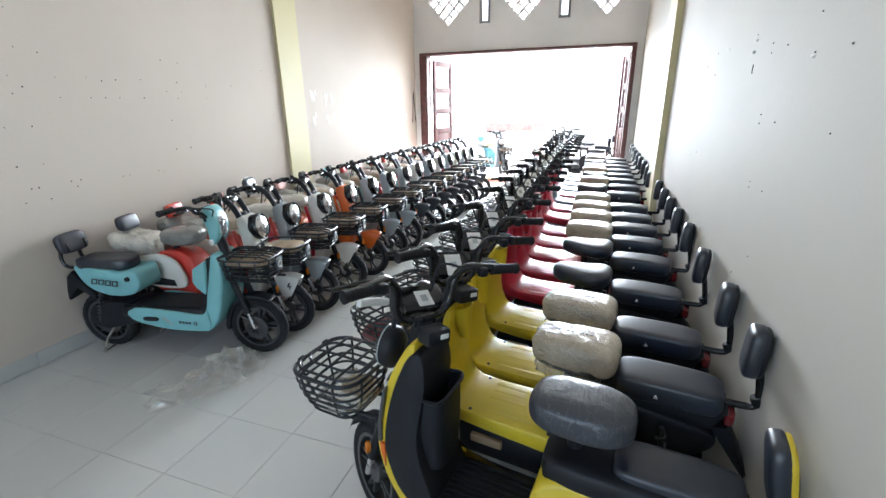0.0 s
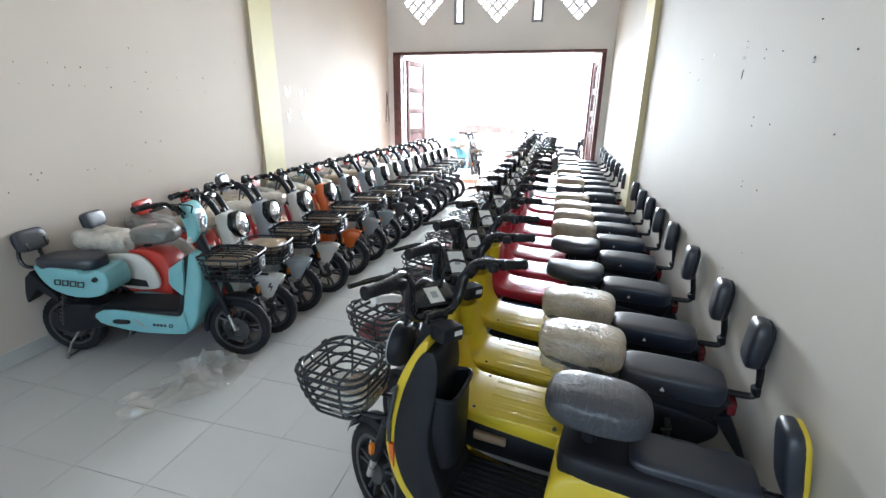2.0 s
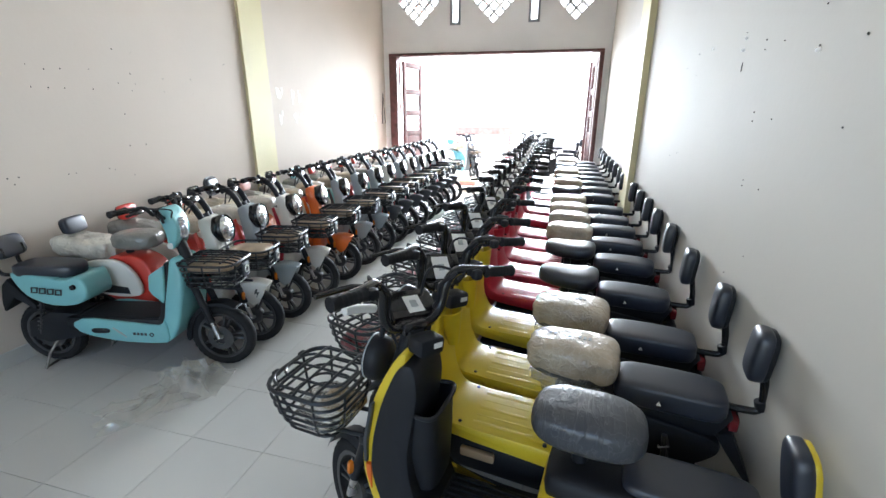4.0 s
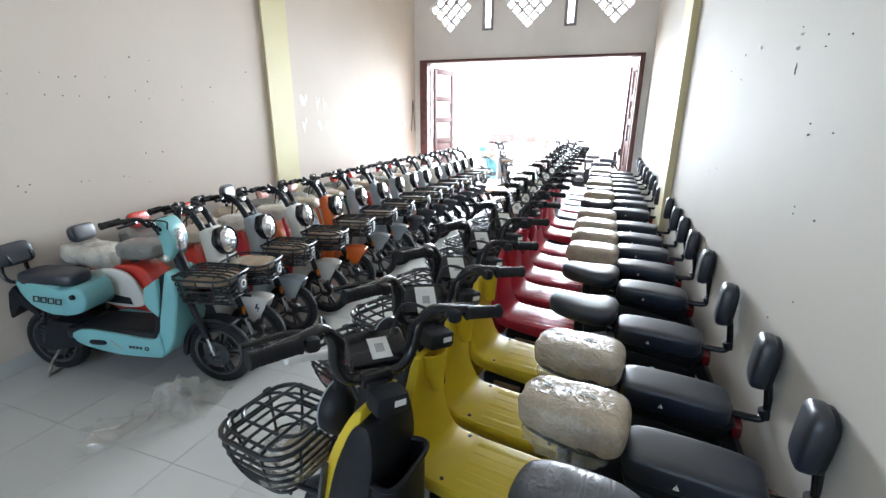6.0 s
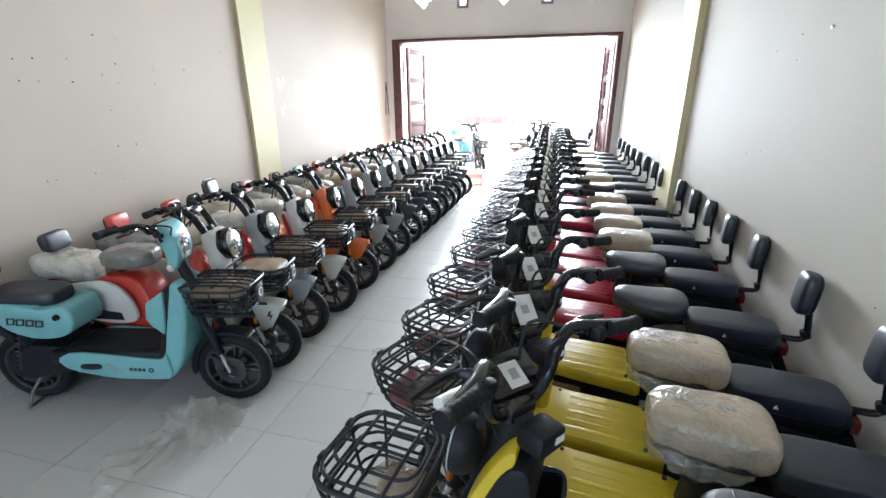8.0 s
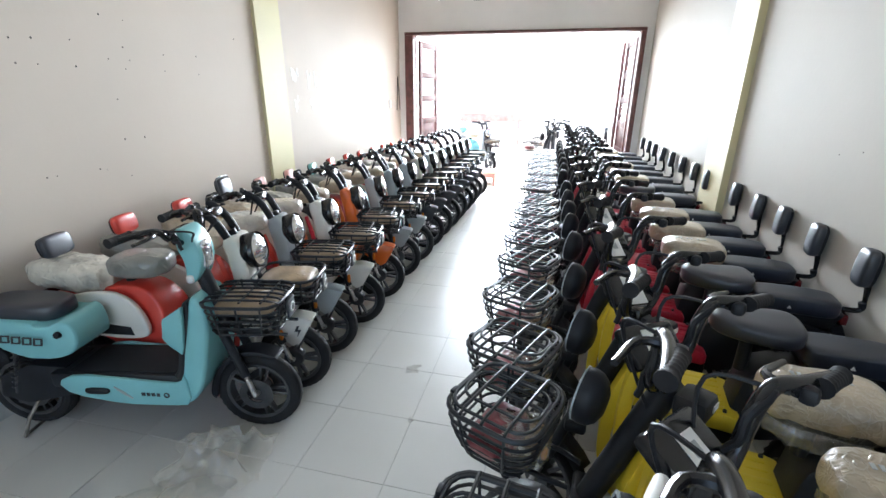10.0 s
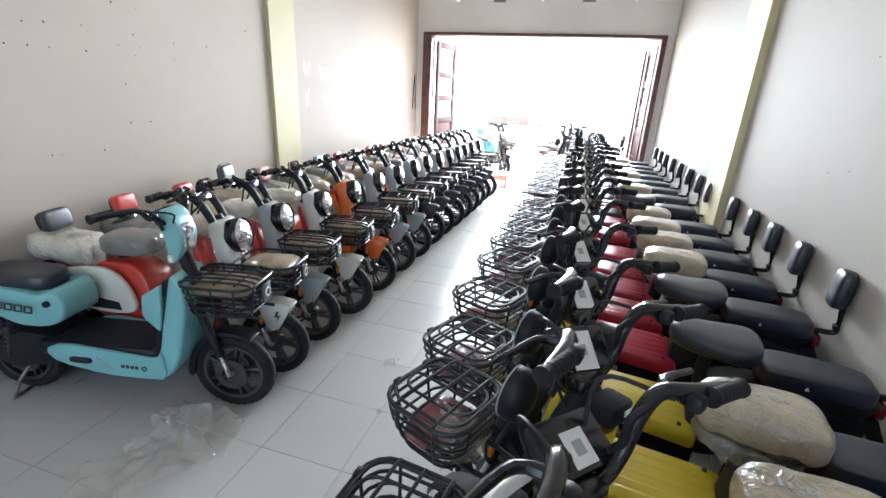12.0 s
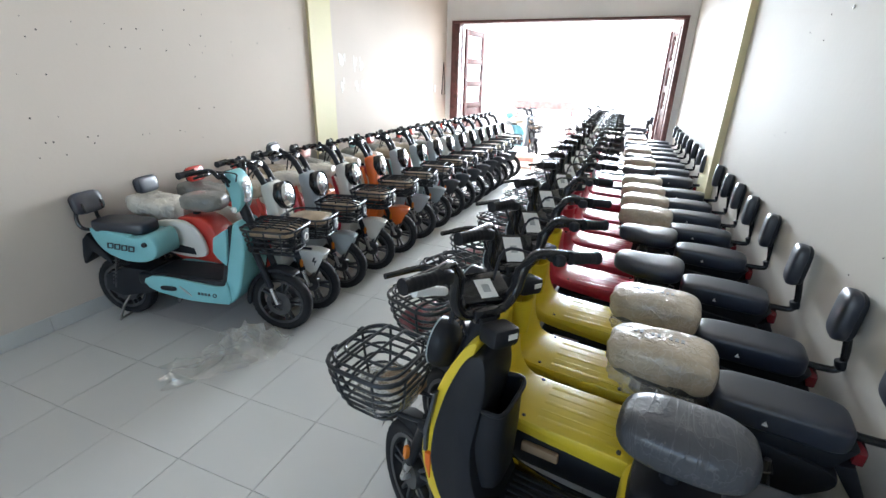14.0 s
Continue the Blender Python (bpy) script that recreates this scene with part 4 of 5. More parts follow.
# ---- retro scooter of the west row ----
def retro_scooter(m, head, fender, body, pad_col, wrap, cname, lid=True, group="scooters along the west wall", turn=0):
    wl = {"kraft": "kraft-wrapped seat", "sage": "foam-wrapped seat", "pale": "paper-wrapped seat"}[wrap]
    s = thing("electric_scooter", m, "%s retro scooter with round headlamp and %s" % (cname, wl), "scooter", group)
    steer = pose(0.36, 0, 0, 0, 0, turn) @ pose(-0.36, 0, 0)
    wheel("front_wheel", s, 0.53, turn=steer, spokes=5)
    wheel("rear_wheel", s, -0.52, w=0.07, hub=0.085)
    for k in (-1, 1):
        bm = B()
        tube(bm, [(0.53, k * 0.055, 0.195), (0.49, k * 0.055, 0.32)], 0.012, 8, m=steer)
        part("fork_leg", bm, M["steel"], s, "steel lower fork leg")
        bm = B()
        tube(bm, [(0.495, k * 0.055, 0.31), (0.42, k * 0.055, 0.56)], 0.02, 10, m=steer)
        part("fork_tube", bm, M["black"], s)
        bm = B()
        blob(bm, (0.505, k * 0.082, 0.37), (0.02, 0.02, 0.055), 0.6, 0.6, 10, 6, m=steer)
        part("reflector", bm, M["amber"], s, "amber side reflector")
    bm = B()
    slab(bm, [(0.655, 0.425), (0.65, 0.437), (0.58, 0.455), (0.51, 0.452), (0.44, 0.43), (0.42, 0.395), (0.44, 0.385), (0.51, 0.425), (0.58, 0.43)], -0.045, 0.045, 0.008, m=steer, soft=1)
    fe = part("mudguard", bm, fender, s)
    for k in (-1, 1):
        bm = B()
        slab(bm, [(0.43, 0.428), (0.51, 0.45), (0.58, 0.45), (0.65, 0.428), (0.625, 0.375), (0.585, 0.305), (0.545, 0.285), (0.50, 0.32), (0.43, 0.375)], k * 0.045 - 0.004, k * 0.045 + 0.004, 0.003, m=steer)
        fsd = part("fender_side", bm, fender, fe)
        if cname != "cream and red":
            continue
        bm = B()
        slab(bm, [(0.575, 0.405), (0.56, 0.37), (0.58, 0.373), (0.572, 0.34), (0.597, 0.385), (0.579, 0.381), (0.588, 0.405)], k * 0.05 - 0.0012, k * 0.05 + 0.0012, 0, m=steer)
        part("bolt_mark", bm, M["print"], fsd, "small dark zigzag mark", smooth=0)
    # head: shield with round lamp
    bm = B()
    tube(bm, [(0.43, 0, 0.54), (0.28, 0, 0.90)], 0.03, 12)
    part("head_tube", bm, M["black"], s)
    bm = B()
    slab(bm, [(0.32, 0.89), (0.355, 0.86), (0.39, 0.72), (0.415, 0.55), (0.39, 0.36), (0.34, 0.22), (0.27, 0.22), (0.31, 0.38), (0.335, 0.56), (0.30, 0.74), (0.265, 0.87)], -0.125, 0.125, 0.022, taper=(0.5, 0.62), seg=3, soft=2)
    sh = part("front_shield", bm, head, s)
    for k in (-1, 1):
        bm = B()
        slab(bm, [(0.27, 0.80), (0.30, 0.70), (0.328, 0.56), (0.31, 0.38), (0.28, 0.23), (0.25, 0.23), (0.275, 0.38), (0.30, 0.56), (0.272, 0.70), (0.25, 0.79)], k * 0.098 - 0.009, k * 0.098 + 0.009, 0.004, taper=(0.5, 0.75))
        part("shield_edge", bm, body, sh)
    lm = pose(0.352, 0, 0.795, 0, 80, 0) @ Matrix.Diagonal((1.02, 1.02, 1.1, 1))
    bm = B()
    lathe(bm, [(0, -0.07), (0.055, -0.06), (0.08, -0.02), (0.087, 0.03), (0.088, 0.058), (0.084, 0.064), (0.080, 0.06), (0.080, 0.04), (0, 0.04)], 32, lm)
    lamp = part("headlamp", bm, M["gloss_black"], s, "round headlamp in a black shell")
    bm = B()
    lathe(bm, [(0, 0.082), (0.025, 0.08), (0.05, 0.073), (0.068, 0.066), (0.0785, 0.056), (0.0785, 0.045), (0, 0.045)], 32, lm)
    part("lens", bm, M["lens"], lamp, "faceted clear lamp glass")
    # basket
    bk = basket(s, 0.395, 0.71, 0.27, 0.565, 0.685, 0.86, lid=5 if cname != "cream and red" else 0)
    bm = B()
    blob(bm, (0.55, 0, 0.655), (0.25, 0.21, 0.06), 0.5, 0.4, 32, 14, 0.006, 14, seed=m.translation.y)
    part("packed_parcel", bm, M["parcel"], bk, "flat kraft parcel packed in the basket")
    bm = B()
    box(bm, (0.722, 0, 0.63), (0.012, 0.065, 0.075), 0.004)
    pl = part("badge_plate", bm, M["dark"], bk, "dark plate with a ring badge")
    bm = B()
    tube(bm, [(0.7295, 0.02 * math.cos(a * 0.5236), 0.63 + 0.02 * math.sin(a * 0.5236)) for a in range(12)], 0.004, 6, closed=True)
    part("ring_badge", bm, M["card"], pl)
    for k in (-1, 1):
        bm = B()
        tube(bm, [(0.42, k * 0.05, 0.57), (0.50, k * 0.07, 0.562), (0.70, k * 0.07, 0.56)], 0.008, 8)
        part("basket_bracket", bm, M["black"], s)
    # bars
    bars(s, steer, 0.165, 1.02, 0.225, 0.14, -0.05, low=0.99, rad=0.013, spread=0.085)
    for k in (-1, 1):
        bm = B()
        tube(bm, [(0.31, k * 0.05, 0.84), (0.25, k * 0.056, 0.955), (0.195, k * 0.06, 1.005), (0.16, k * 0.065, 1.02)], [0.02, 0.02, 0.019, 0.017], 10, 4, m=steer)
        part("bar_riser", bm, M["black"], s)
    bm = B()
    box(bm, (0.215, 0, 0.985), (0.06, 0.10, 0.045), 0.014, steer @ pose(0.215, 0, 0.985, 0, -25, 0) @ pose(-0.215, 0, -0.985))
    part("display", bm, M["gloss_black"], s)
    # deck
    bm = B()
    box(bm, (0.06, 0, 0.29), (0.46, 0.25, 0.06), 0.02)
    part("footboard", bm, M["black"], s)
    for i in range(6):
        bm = B()
        box(bm, (0.06, -0.085 + 0.034 * i, 0.3225), (0.38, 0.02, 0.006), 0.002)
        part("mat_rib", bm, M["mat"], s)
    for k in (-1, 1):
        bm = B()
        slab(bm, [(0.31, 0.32), (0.29, 0.24), (0.24, 0.2), (-0.1, 0.2), (-0.16, 0.25), (-0.1, 0.285), (0.2, 0.285)], k * 0.132 - 0.008, k * 0.132 + 0.008, 0.004, soft=2)
        part("side_skirt", bm, body, s)
    # rear body with side shells
    bm = B()
    slab(bm, [(-0.12, 0.24), (-0.06, 0.32), (-0.05, 0.43), (-0.065, 0.53), (-0.12, 0.605), (-0.21, 0.64), (-0.5, 0.605), (-0.66, 0.57), (-0.69, 0.53), (-0.55, 0.45), (-0.36, 0.36), (-0.24, 0.25)], -0.12, 0.12, 0.04, taper=(0.44, 0.7), seg=3, soft=2)
    rb = part("rear_body", bm, body, s)
    for k in (-1, 1):
        bm = B()
        slab(bm, [(-0.145, 0.375), (-0.12, 0.42), (-0.14, 0.51), (-0.195, 0.59), (-0.28, 0.628), (-0.44, 0.615), (-0.64, 0.55), (-0.5, 0.42), (-0.30, 0.37)], k * 0.13 - 0.016, k * 0.13 + 0.016, 0.01, seg=3, soft=2)
        sp = part("side_shell", bm, M["white"] if body is not M["white"] else M["grey"], rb, "cream white side shell")
        bm = B()
        slab(bm, [(-0.20, 0.395), (-0.21, 0.44), (-0.37, 0.465), (-0.52, 0.455), (-0.40, 0.405)], k * 0.147 - 0.003, k * 0.139 + 0.003, 0.002)
        part("grille", bm, M["black"], sp, "dark ribbed side grille")
    bm = B()
    tube(bm, [(-0.26, 0, 0.60), (-0.26, 0, 0.70)], 0.024, 10)
    part("seat_post", bm, M["black"], s)
    bm = B()
    wm = {"kraft": M["kraft"], "sage": M["sagewrap"], "pale": M["palewrap"]}[wrap]
    kk = m.translation.y * 2.3
    blob(bm, (-0.185, 0, 0.725), (0.285, 0.21, 0.115), 0.6, 0.7, 64, 32, 0.006, 12, seed=kk)
    fs = part("front_seat", bm, wm, s)
    bm = B()
    blob(bm, (-0.525, 0, 0.67), (0.40, 0.23, 0.14), 0.6, 0.6, 96, 48, 0.011, 15, seed=kk + 3)
    for v in bm.verts:
        v.co.z -= 0.12 * (v.co.x + 0.525)
    part("rear_seat", bm, {"kraft": M["sagewrap"], "sage": M["palewrap"], "pale": M["kraft"]}[wrap], s, "wrapped passenger seat")
    tall = cname == "orange"
    up, wide, high = (0.87, 0.17, 0.14) if tall else (0.815, 0.17, 0.11)
    pd = pad(s, -0.60, up, pad_col, "padded backrest on a bent tube", wide, high, -10, post=[(-0.52, 0, 0.60), (-0.63, 0, 0.64), (-0.635, 0, 0.74), (-0.62, 0, 0.81)], back=M["black"])
    if tall:
        bm = B()
        tube(bm, [(0.0, 0.092 * math.copysign(abs(math.cos(a)) ** 0.45, math.cos(a)), 0.078 * math.copysign(abs(math.sin(a)) ** 0.45, math.sin(a))) for a in [math.pi * (i + 0.5) / 12 for i in range(24)]], 0.007, 8, closed=True)
        part("pad_frame", bm, M["dark"], pd, "dark tube frame round the pad")
    bm = B()
    blob(bm, (-0.69, 0, 0.56), (0.03, 0.11, 0.05), 0.4, 0.4, 14, 8)
    part("tail_lamp", bm, M["tail"], s, "red tail lamp")
    rear_shock(s, -0.50, 0.24, -0.46, 0.48)
    kickstand(s, -0.40)
    return s


# ---- turquoise scooter at the head of the west row ----
def turquoise_scooter(m):
    s = thing("electric_scooter", m, "turquoise electric scooter with black seat, basket and backrest", "scooter", "scooters along the west wall")
    C = M["turquoise"]
    wheel("front_wheel", s, 0.55, r=0.2, spokes=5)
    wheel("rear_wheel", s, -0.54, r=0.2, w=0.075, hub=0.1)
    for k in (-1, 1):
        bm = B()
        tube(bm, [(0.55, k * 0.058, 0.2), (0.515, k * 0.058, 0.33)], 0.012, 8)
        part("fork_leg", bm, M["steel"], s, "steel lower fork leg")
        bm = B()
        tube(bm, [(0.52, k * 0.058, 0.31), (0.44, k * 0.058, 0.56)], 0.02, 10)
        part("fork_tube", bm, M["black"], s)
        bm = B()
        lathe(bm, [(0.045, -0.002), (0.08, -0.002), (0.08, 0.002), (0.045, 0.002), (0.045, -0.002)], 28, pose(0.55, k * 0.045, 0.2) @ RY90)
        part("brake_disc", bm, M["rim"], s, "dark brake disc")
    bm = B()
    slab(bm, [(0.36, 0.16), (0.33, 0.20), (0.37, 0.32), (0.46, 0.415), (0.57, 0.43), (0.66, 0.40), (0.67, 0.385), (0.57, 0.412), (0.47, 0.395), (0.39, 0.31)], -0.045, 0.045, 0.008, soft=2)
    part("mudguard", bm, M["black"], s)
    # fairing: shield, floor side, tail
    bm = B()
    slab(bm, [(0.37, 0.725), (0.40, 0.71), (0.425, 0.60), (0.405, 0.44), (0.365, 0.30), (0.305, 0.215), (0.24, 0.21), (0.25, 0.30), (0.285, 0.36), (0.315, 0.52), (0.335, 0.64), (0.35, 0.715)], -0.14, 0.14, 0.025, taper=(0.45, 0.72), seg=3, soft=2)
    part("leg_shield", bm, C, s)
    for k in (-1, 1):
        bm = B()
        slab(bm, [(0.335, 0.69), (0.32, 0.685), (0.245, 0.635), (0.24, 0.62), (0.228, 0.545), (0.25, 0.51), (0.30, 0.465), (0.31, 0.49), (0.325, 0.60)], k * 0.126 - 0.012, k * 0.126 + 0.012, 0.006)
        part("shield_wing", bm, C, s)
        bm = B()
        slab(bm, [(0.295, 0.375), (0.31, 0.215), (0.20, 0.21), (0.0, 0.215), (-0.225, 0.262), (-0.275, 0.325), (-0.19, 0.366), (0.03, 0.346), (0.235, 0.325), (0.275, 0.335)], k * 0.14 - 0.01, k * 0.14 + 0.01, 0.006, soft=1)
        sk = part("side_skirt", bm, C, s)
        y = k * 0.152
        bm = B()
        blob(bm, (-0.10, y, 0.288), (0.11, 0.022, 0.03), 0.6, 0.6, 14, 8)
        part("footpeg", bm, M["black"], sk)
        for i, w_ in enumerate((0.016, 0.014, 0.016, 0.014)):
            bm = B()
            box(bm, (0.10 + 0.022 * i, y - k * 0.001, 0.272 - 0.001 * i), (w_, 0.003, 0.016), 0)
            part("badge_bar", bm, M["print"], sk, smooth=0)
        bm = B()
        tube(bm, [(0.203 + 0.011 * math.cos(a * 0.63), y, 0.268 + 0.011 * math.sin(a * 0.63)) for a in range(10)], 0.003, 6, closed=True)
        part("ring_badge", bm, M["print"], sk)
        for i in range(3):
            bm = B()
            box(bm, (0, 0, 0), (0.06, 0.003, 0.007), 0, pose(0.0 + 0.012 * i, y - k * 0.001, 0.29 - 0.012 * i, 0, 35, 0))
            part("stripe", bm, M["print_grey"], sk, smooth=0)
    bm = B()
    box(bm, (-0.03, 0, 0.315), (0.60, 0.255, 0.08), 0.02)
    part("footboard", bm, M["black"], s)
    bm = B()
    box(bm, (0.0, 0, 0.3585), (0.48, 0.22, 0.008), 0.003)
    part("floor_mat", bm, M["mat"], s, "black rubber floor mat")
    bm = B()
    slab(bm, [(0.30, 0.32), (0.335, 0.52), (0.35, 0.70), (0.315, 0.70), (0.285, 0.52), (0.265, 0.385), (0.23, 0.345)], -0.132, 0.132, 0.008, taper=(0.45, 0.8), soft=2)
    part("inner_panel", bm, M["black"], s)
    bm = B()
    slab(bm, [(-0.205, 0.445), (-0.18, 0.48), (-0.175, 0.54), (-0.195, 0.59), (-0.235, 0.60), (-0.265, 0.585), (-0.33, 0.585), (-0.34, 0.60), (-0.60, 0.615), (-0.65, 0.605), (-0.60, 0.52), (-0.53, 0.465), (-0.40, 0.435), (-0.26, 0.43)], -0.137, 0.137, 0.02, taper=(0.47, 0.93), seg=3, soft=1)
    for v in bm.verts:
        v.co.y *= (1 - 1.4 * max(0.0, -0.38 - v.co.x)) * (1 - 14 * max(0.0, v.co.x + 0.32) ** 2)
    tb = part("rear_body", bm, C, s)
    for k in (-1, 1):
        y = k * 0.136
        for i in range(4):
            bm = B()
            for u0, u1, w0, w1 in ((-0.020, 0.020, 0.012, 0.018), (-0.020, 0.020, -0.018, -0.012), (-0.020, -0.013, -0.012, 0.012), (0.013, 0.020, -0.012, 0.012)):
                slab(bm, [(-0.455 + 0.047 * i + u + 0.25 * w, 0.53 - 0.004 * i + w) for u, w in ((u0, w0), (u1, w0), (u1, w1), (u0, w1))], y - 0.002, y + 0.002, 0)
            part("badge_bar", bm, M["print"], tb, smooth=0)
        bm = B()
        lathe(bm, [(0, 0.004), (0.014, 0.003), (0.016, -0.01)], 14, pose(-0.235, k * 0.126, 0.545) @ pose(0, 0, 0, -90 * k, 0, 0))
        part("lock", bm, M["black"], tb)
    bm = B()
    blob(bm, (-0.45, 0, 0.622), (0.38, 0.2, 0.085), 0.4, 0.5, 36, 14)
    for v in bm.verts:
        if v.co.x > -0.42:
            v.co.y *= 1 - 0.9 * (v.co.x + 0.42)
    part("seat", bm, M["seat"], s, "long black vinyl seat")
    for k in (-1, 1):
        bm = B()
        tube(bm, [(-0.60, k * 0.06, 0.595), (-0.69, k * 0.07, 0.60), (-0.722, k * 0.07, 0.65), (-0.71, k * 0.065, 0.73)], 0.011, 8, 4)
        part("backrest_tube", bm, M["gloss_black"], s)
    bp = pad(s, -0.69, 0.752, M["seat"], "black padded backrest", 0.2, 0.135, -14)
    for k in (-1, 1):
        bm = B()
        box(bm, (0.022, k * 0.062, -0.03), (0.012, 0.012, 0.06), 0.004)
        part("pad_clip", bm, M["gloss_black"], bp)
    bm = B()
    slab(bm, [(-0.56, 0.40), (-0.70, 0.56), (-0.74, 0.52), (-0.78, 0.36), (-0.76, 0.35), (-0.68, 0.44), (-0.56, 0.36)], -0.06, 0.06, 0.01)
    part("tail_guard", bm, M["black"], s)
    bm = B()
    slab(bm, [(-0.28, 0.36), (-0.24, 0.22), (-0.5, 0.16), (-0.62, 0.2), (-0.6, 0.3), (-0.45, 0.37)], -0.09, 0.09, 0.012)
    part("swing_arm", bm, M["black"], s)
    bm = B()
    lathe(bm, [(0, 0.004), (0.022, 0.003), (0.024, -0.006)], 16, pose(-0.75, 0, 0.46, 0, -80, 0))
    part("tail_lamp", bm, M["tail"], s, "red tail lamp")
    rear_shock(s, -0.54, 0.24, -0.48, 0.44)
    # head with lamp
    bm = B()
    tube(bm, [(0.45, 0, 0.54), (0.36, 0, 0.84)], 0.032, 12)
    part("head_tube", bm, M["black"], s)
    bm = B()
    slab(bm, [(0.318, 1.005), (0.355, 1.012), (0.392, 0.97), (0.415, 0.895), (0.40, 0.82), (0.372, 0.77), (0.335, 0.765), (0.34, 0.86), (0.314, 0.93)], -0.062, 0.062, 0.02, seg=3, soft=2)
    hd = part("lamp_cowl", bm, C, s)
    bm = B()
    blob(bm, (0.398, 0, 0.885), (0.045, 0.075, 0.125), 0.5, 0.55, 24, 14)
    part("headlamp", bm, M["lens"], hd, "oval clear headlamp")
    for k in (-1, 1):
        bm = B()
        blob(bm, (0.355, k * 0.062, 0.79), (0.03, 0.025, 0.035), 0.6, 0.6, 12, 8)
        part("indicator", bm, M["card"], hd)
    bars(s, Matrix(), 0.345, 1.02, 0.285, 0.1, -0.12, low=0.95)
    bm = B()
    box(bm, (0.315, 0, 0.97), (0.05, 0.13, 0.07), 0.018, pose(0.315, 0, 0.97, 0, -25, 0) @ pose(-0.315, 0, -0.97))
    part("display", bm, M["gloss_black"], s)
    bk = basket(s, 0.40, 0.73, 0.29, 0.56, 0.695, 0.86, lid=6)
    bm = B()
    blob(bm, (0.565, 0, 0.66), (0.25, 0.22, 0.055), 0.5, 0.4, 32, 14, 0.005, 14)
    part("packed_parcel", bm, M["parcel"], bk, "flat kraft parcel packed in the basket")
    bm = B()
    box(bm, (0.742, 0, 0.64), (0.012, 0.075, 0.085), 0.004)
    pl = part("badge_plate", bm, M["dark"], bk, "dark plate with a ring badge")
    bm = B()
    tube(bm, [(0.750, 0.02 * math.cos(a * 0.5236), 0.64 + 0.02 * math.sin(a * 0.5236)) for a in range(12)], 0.004, 6, closed=True)
    part("ring_badge", bm, M["card"], pl)
    for k in (-1, 1):
        bm = B()
        tube(bm, [(0.44, k * 0.05, 0.56), (0.52, k * 0.07, 0.545), (0.74, k * 0.07, 0.535)], 0.008, 8)
        part("basket_bracket", bm, M["black"], s)
    kickstand(s, -0.5)
    return s


# ---- east row: the cargo scooters, noses to the aisle ----
def east(y, lean=0.5, dx=0.0, yaw=172.0):
    return pose(0.0 + dx, y, 0, 0, 0, yaw) @ pose(0, 0, 0, -lean, 0, 0)


cargo_scooter(east(1.17), M["yellow"], "yellow and black", "grey", mat_deck=True)
base = {}
east_row = [(1.505, "yellow", "kraft"), (1.82, "yellow", "kraft"), (2.25, "yellow", "black"), (2.70, "red", "black"), (3.06, "red", "kraft"), (3.40, "red", "kraft"), (3.74, "red", "kraft"), (4.10, "red", "kraft"), (4.66, "red", "black"),
            (5.07, "red", "kraft"), (5.48, "dark", "black"), (5.88, "red", "kraft"), (6.28, "dark", "black"), (6.68, "dark", "black"), (7.08, "dark", "kraft"), (7.50, "dark", "black")]
for y, c, seat in east_row:
    m = east(y, 0.5 + random.uniform(-0.8, 0.8), random.uniform(-0.01, 0.01), 172 + random.uniform(-1.2, 1.2))
    if (c, seat) in base:
        copy_thing(base[c, seat], m)
    else:
        base[c, seat] = cargo_scooter(m, M[c], {"yellow": "yellow", "red": "crimson red", "dark": "dark grey"}[c], seat)


# ---- west row ----
def west(y, lean=0.5, dx=0.0, yaw=12.0):
    return pose(-2.53 + dx, y, 0, 0, 0, yaw) @ pose(0, 0, 0, -lean, 0, 0)


turquoise_scooter(west(2.01, 0.5, 0.0, 12.5))
wbase = {}
west_row = [(2.31, "white", "white", "scarlet", "seat", "sage", "cream and red"), (2.68, "grey", "grey", "scarlet", "scarlet", "kraft", "grey and red"),
            (3.08, "white", "white", "red", "scarlet", "pale", "white and red"), (3.49, "orange", "orange", "orange", "seat", "pale", "orange"),
            (3.91, "grey", "grey", "dark", "pale_red", "kraft", "blue-grey"), (4.32, "grey", "grey", "scarlet", "pale_red", "kraft", "grey and red"),
            (4.73, "grey", "dark", "turquoise", "turquoise", "kraft", "grey and teal"), (5.10, "white", "dark", "red", "scarlet", "kraft", "white and crimson"),
            (5.46, "grey", "dark", "scarlet", "scarlet", "sage", "grey and scarlet"), (5.82, "white", "dark", "red", "scarlet", "kraft", "white and crimson"),
            (6.18, "grey", "dark", "scarlet", "scarlet", "sage", "grey and scarlet"), (6.54, "white", "dark", "red", "scarlet", "kraft", "white and crimson"),
            (6.90, "grey", "dark", "scarlet", "scarlet", "sage", "grey and scarlet"), (7.26, "white", "dark", "red", "scarlet", "kraft", "white and crimson")]
for i, (y, h, f, b, p, w, cn) in enumerate(west_row):
    m = west(y, 0.5 + random.uniform(-0.7, 0.7), 0.018 + 0.012 * i + random.uniform(-0.01, 0.01), 11.5 + random.uniform(-1.5, 1.5))
    key = (h, f, b, p, w)
    if key in wbase:
        copy_thing(wbase[key], m)
    else:
        wbase[key] = retro_scooter(m, M[h], M[f], M[b], M[p], w, cn)

# ---- outside the doorway ----
key = ("grey", "dark", "turquoise", "turquoise", "kraft")
o = copy_thing(wbase[key], pose(-2.28, 10.3, -0.06, 0, 0, -48))
tagged(o, "grey and teal scooter parked outside in the sun", group="scooters outside")
for x, y, a in ((-0.3, 9.4, 172), (-0.2, 10.3, 170)):
    tagged(copy_thing(base["dark", "black"], pose(x, y, -0.06, 0, 0, a)), "dark grey scooter parked outside in the sun", group="scooters outside")


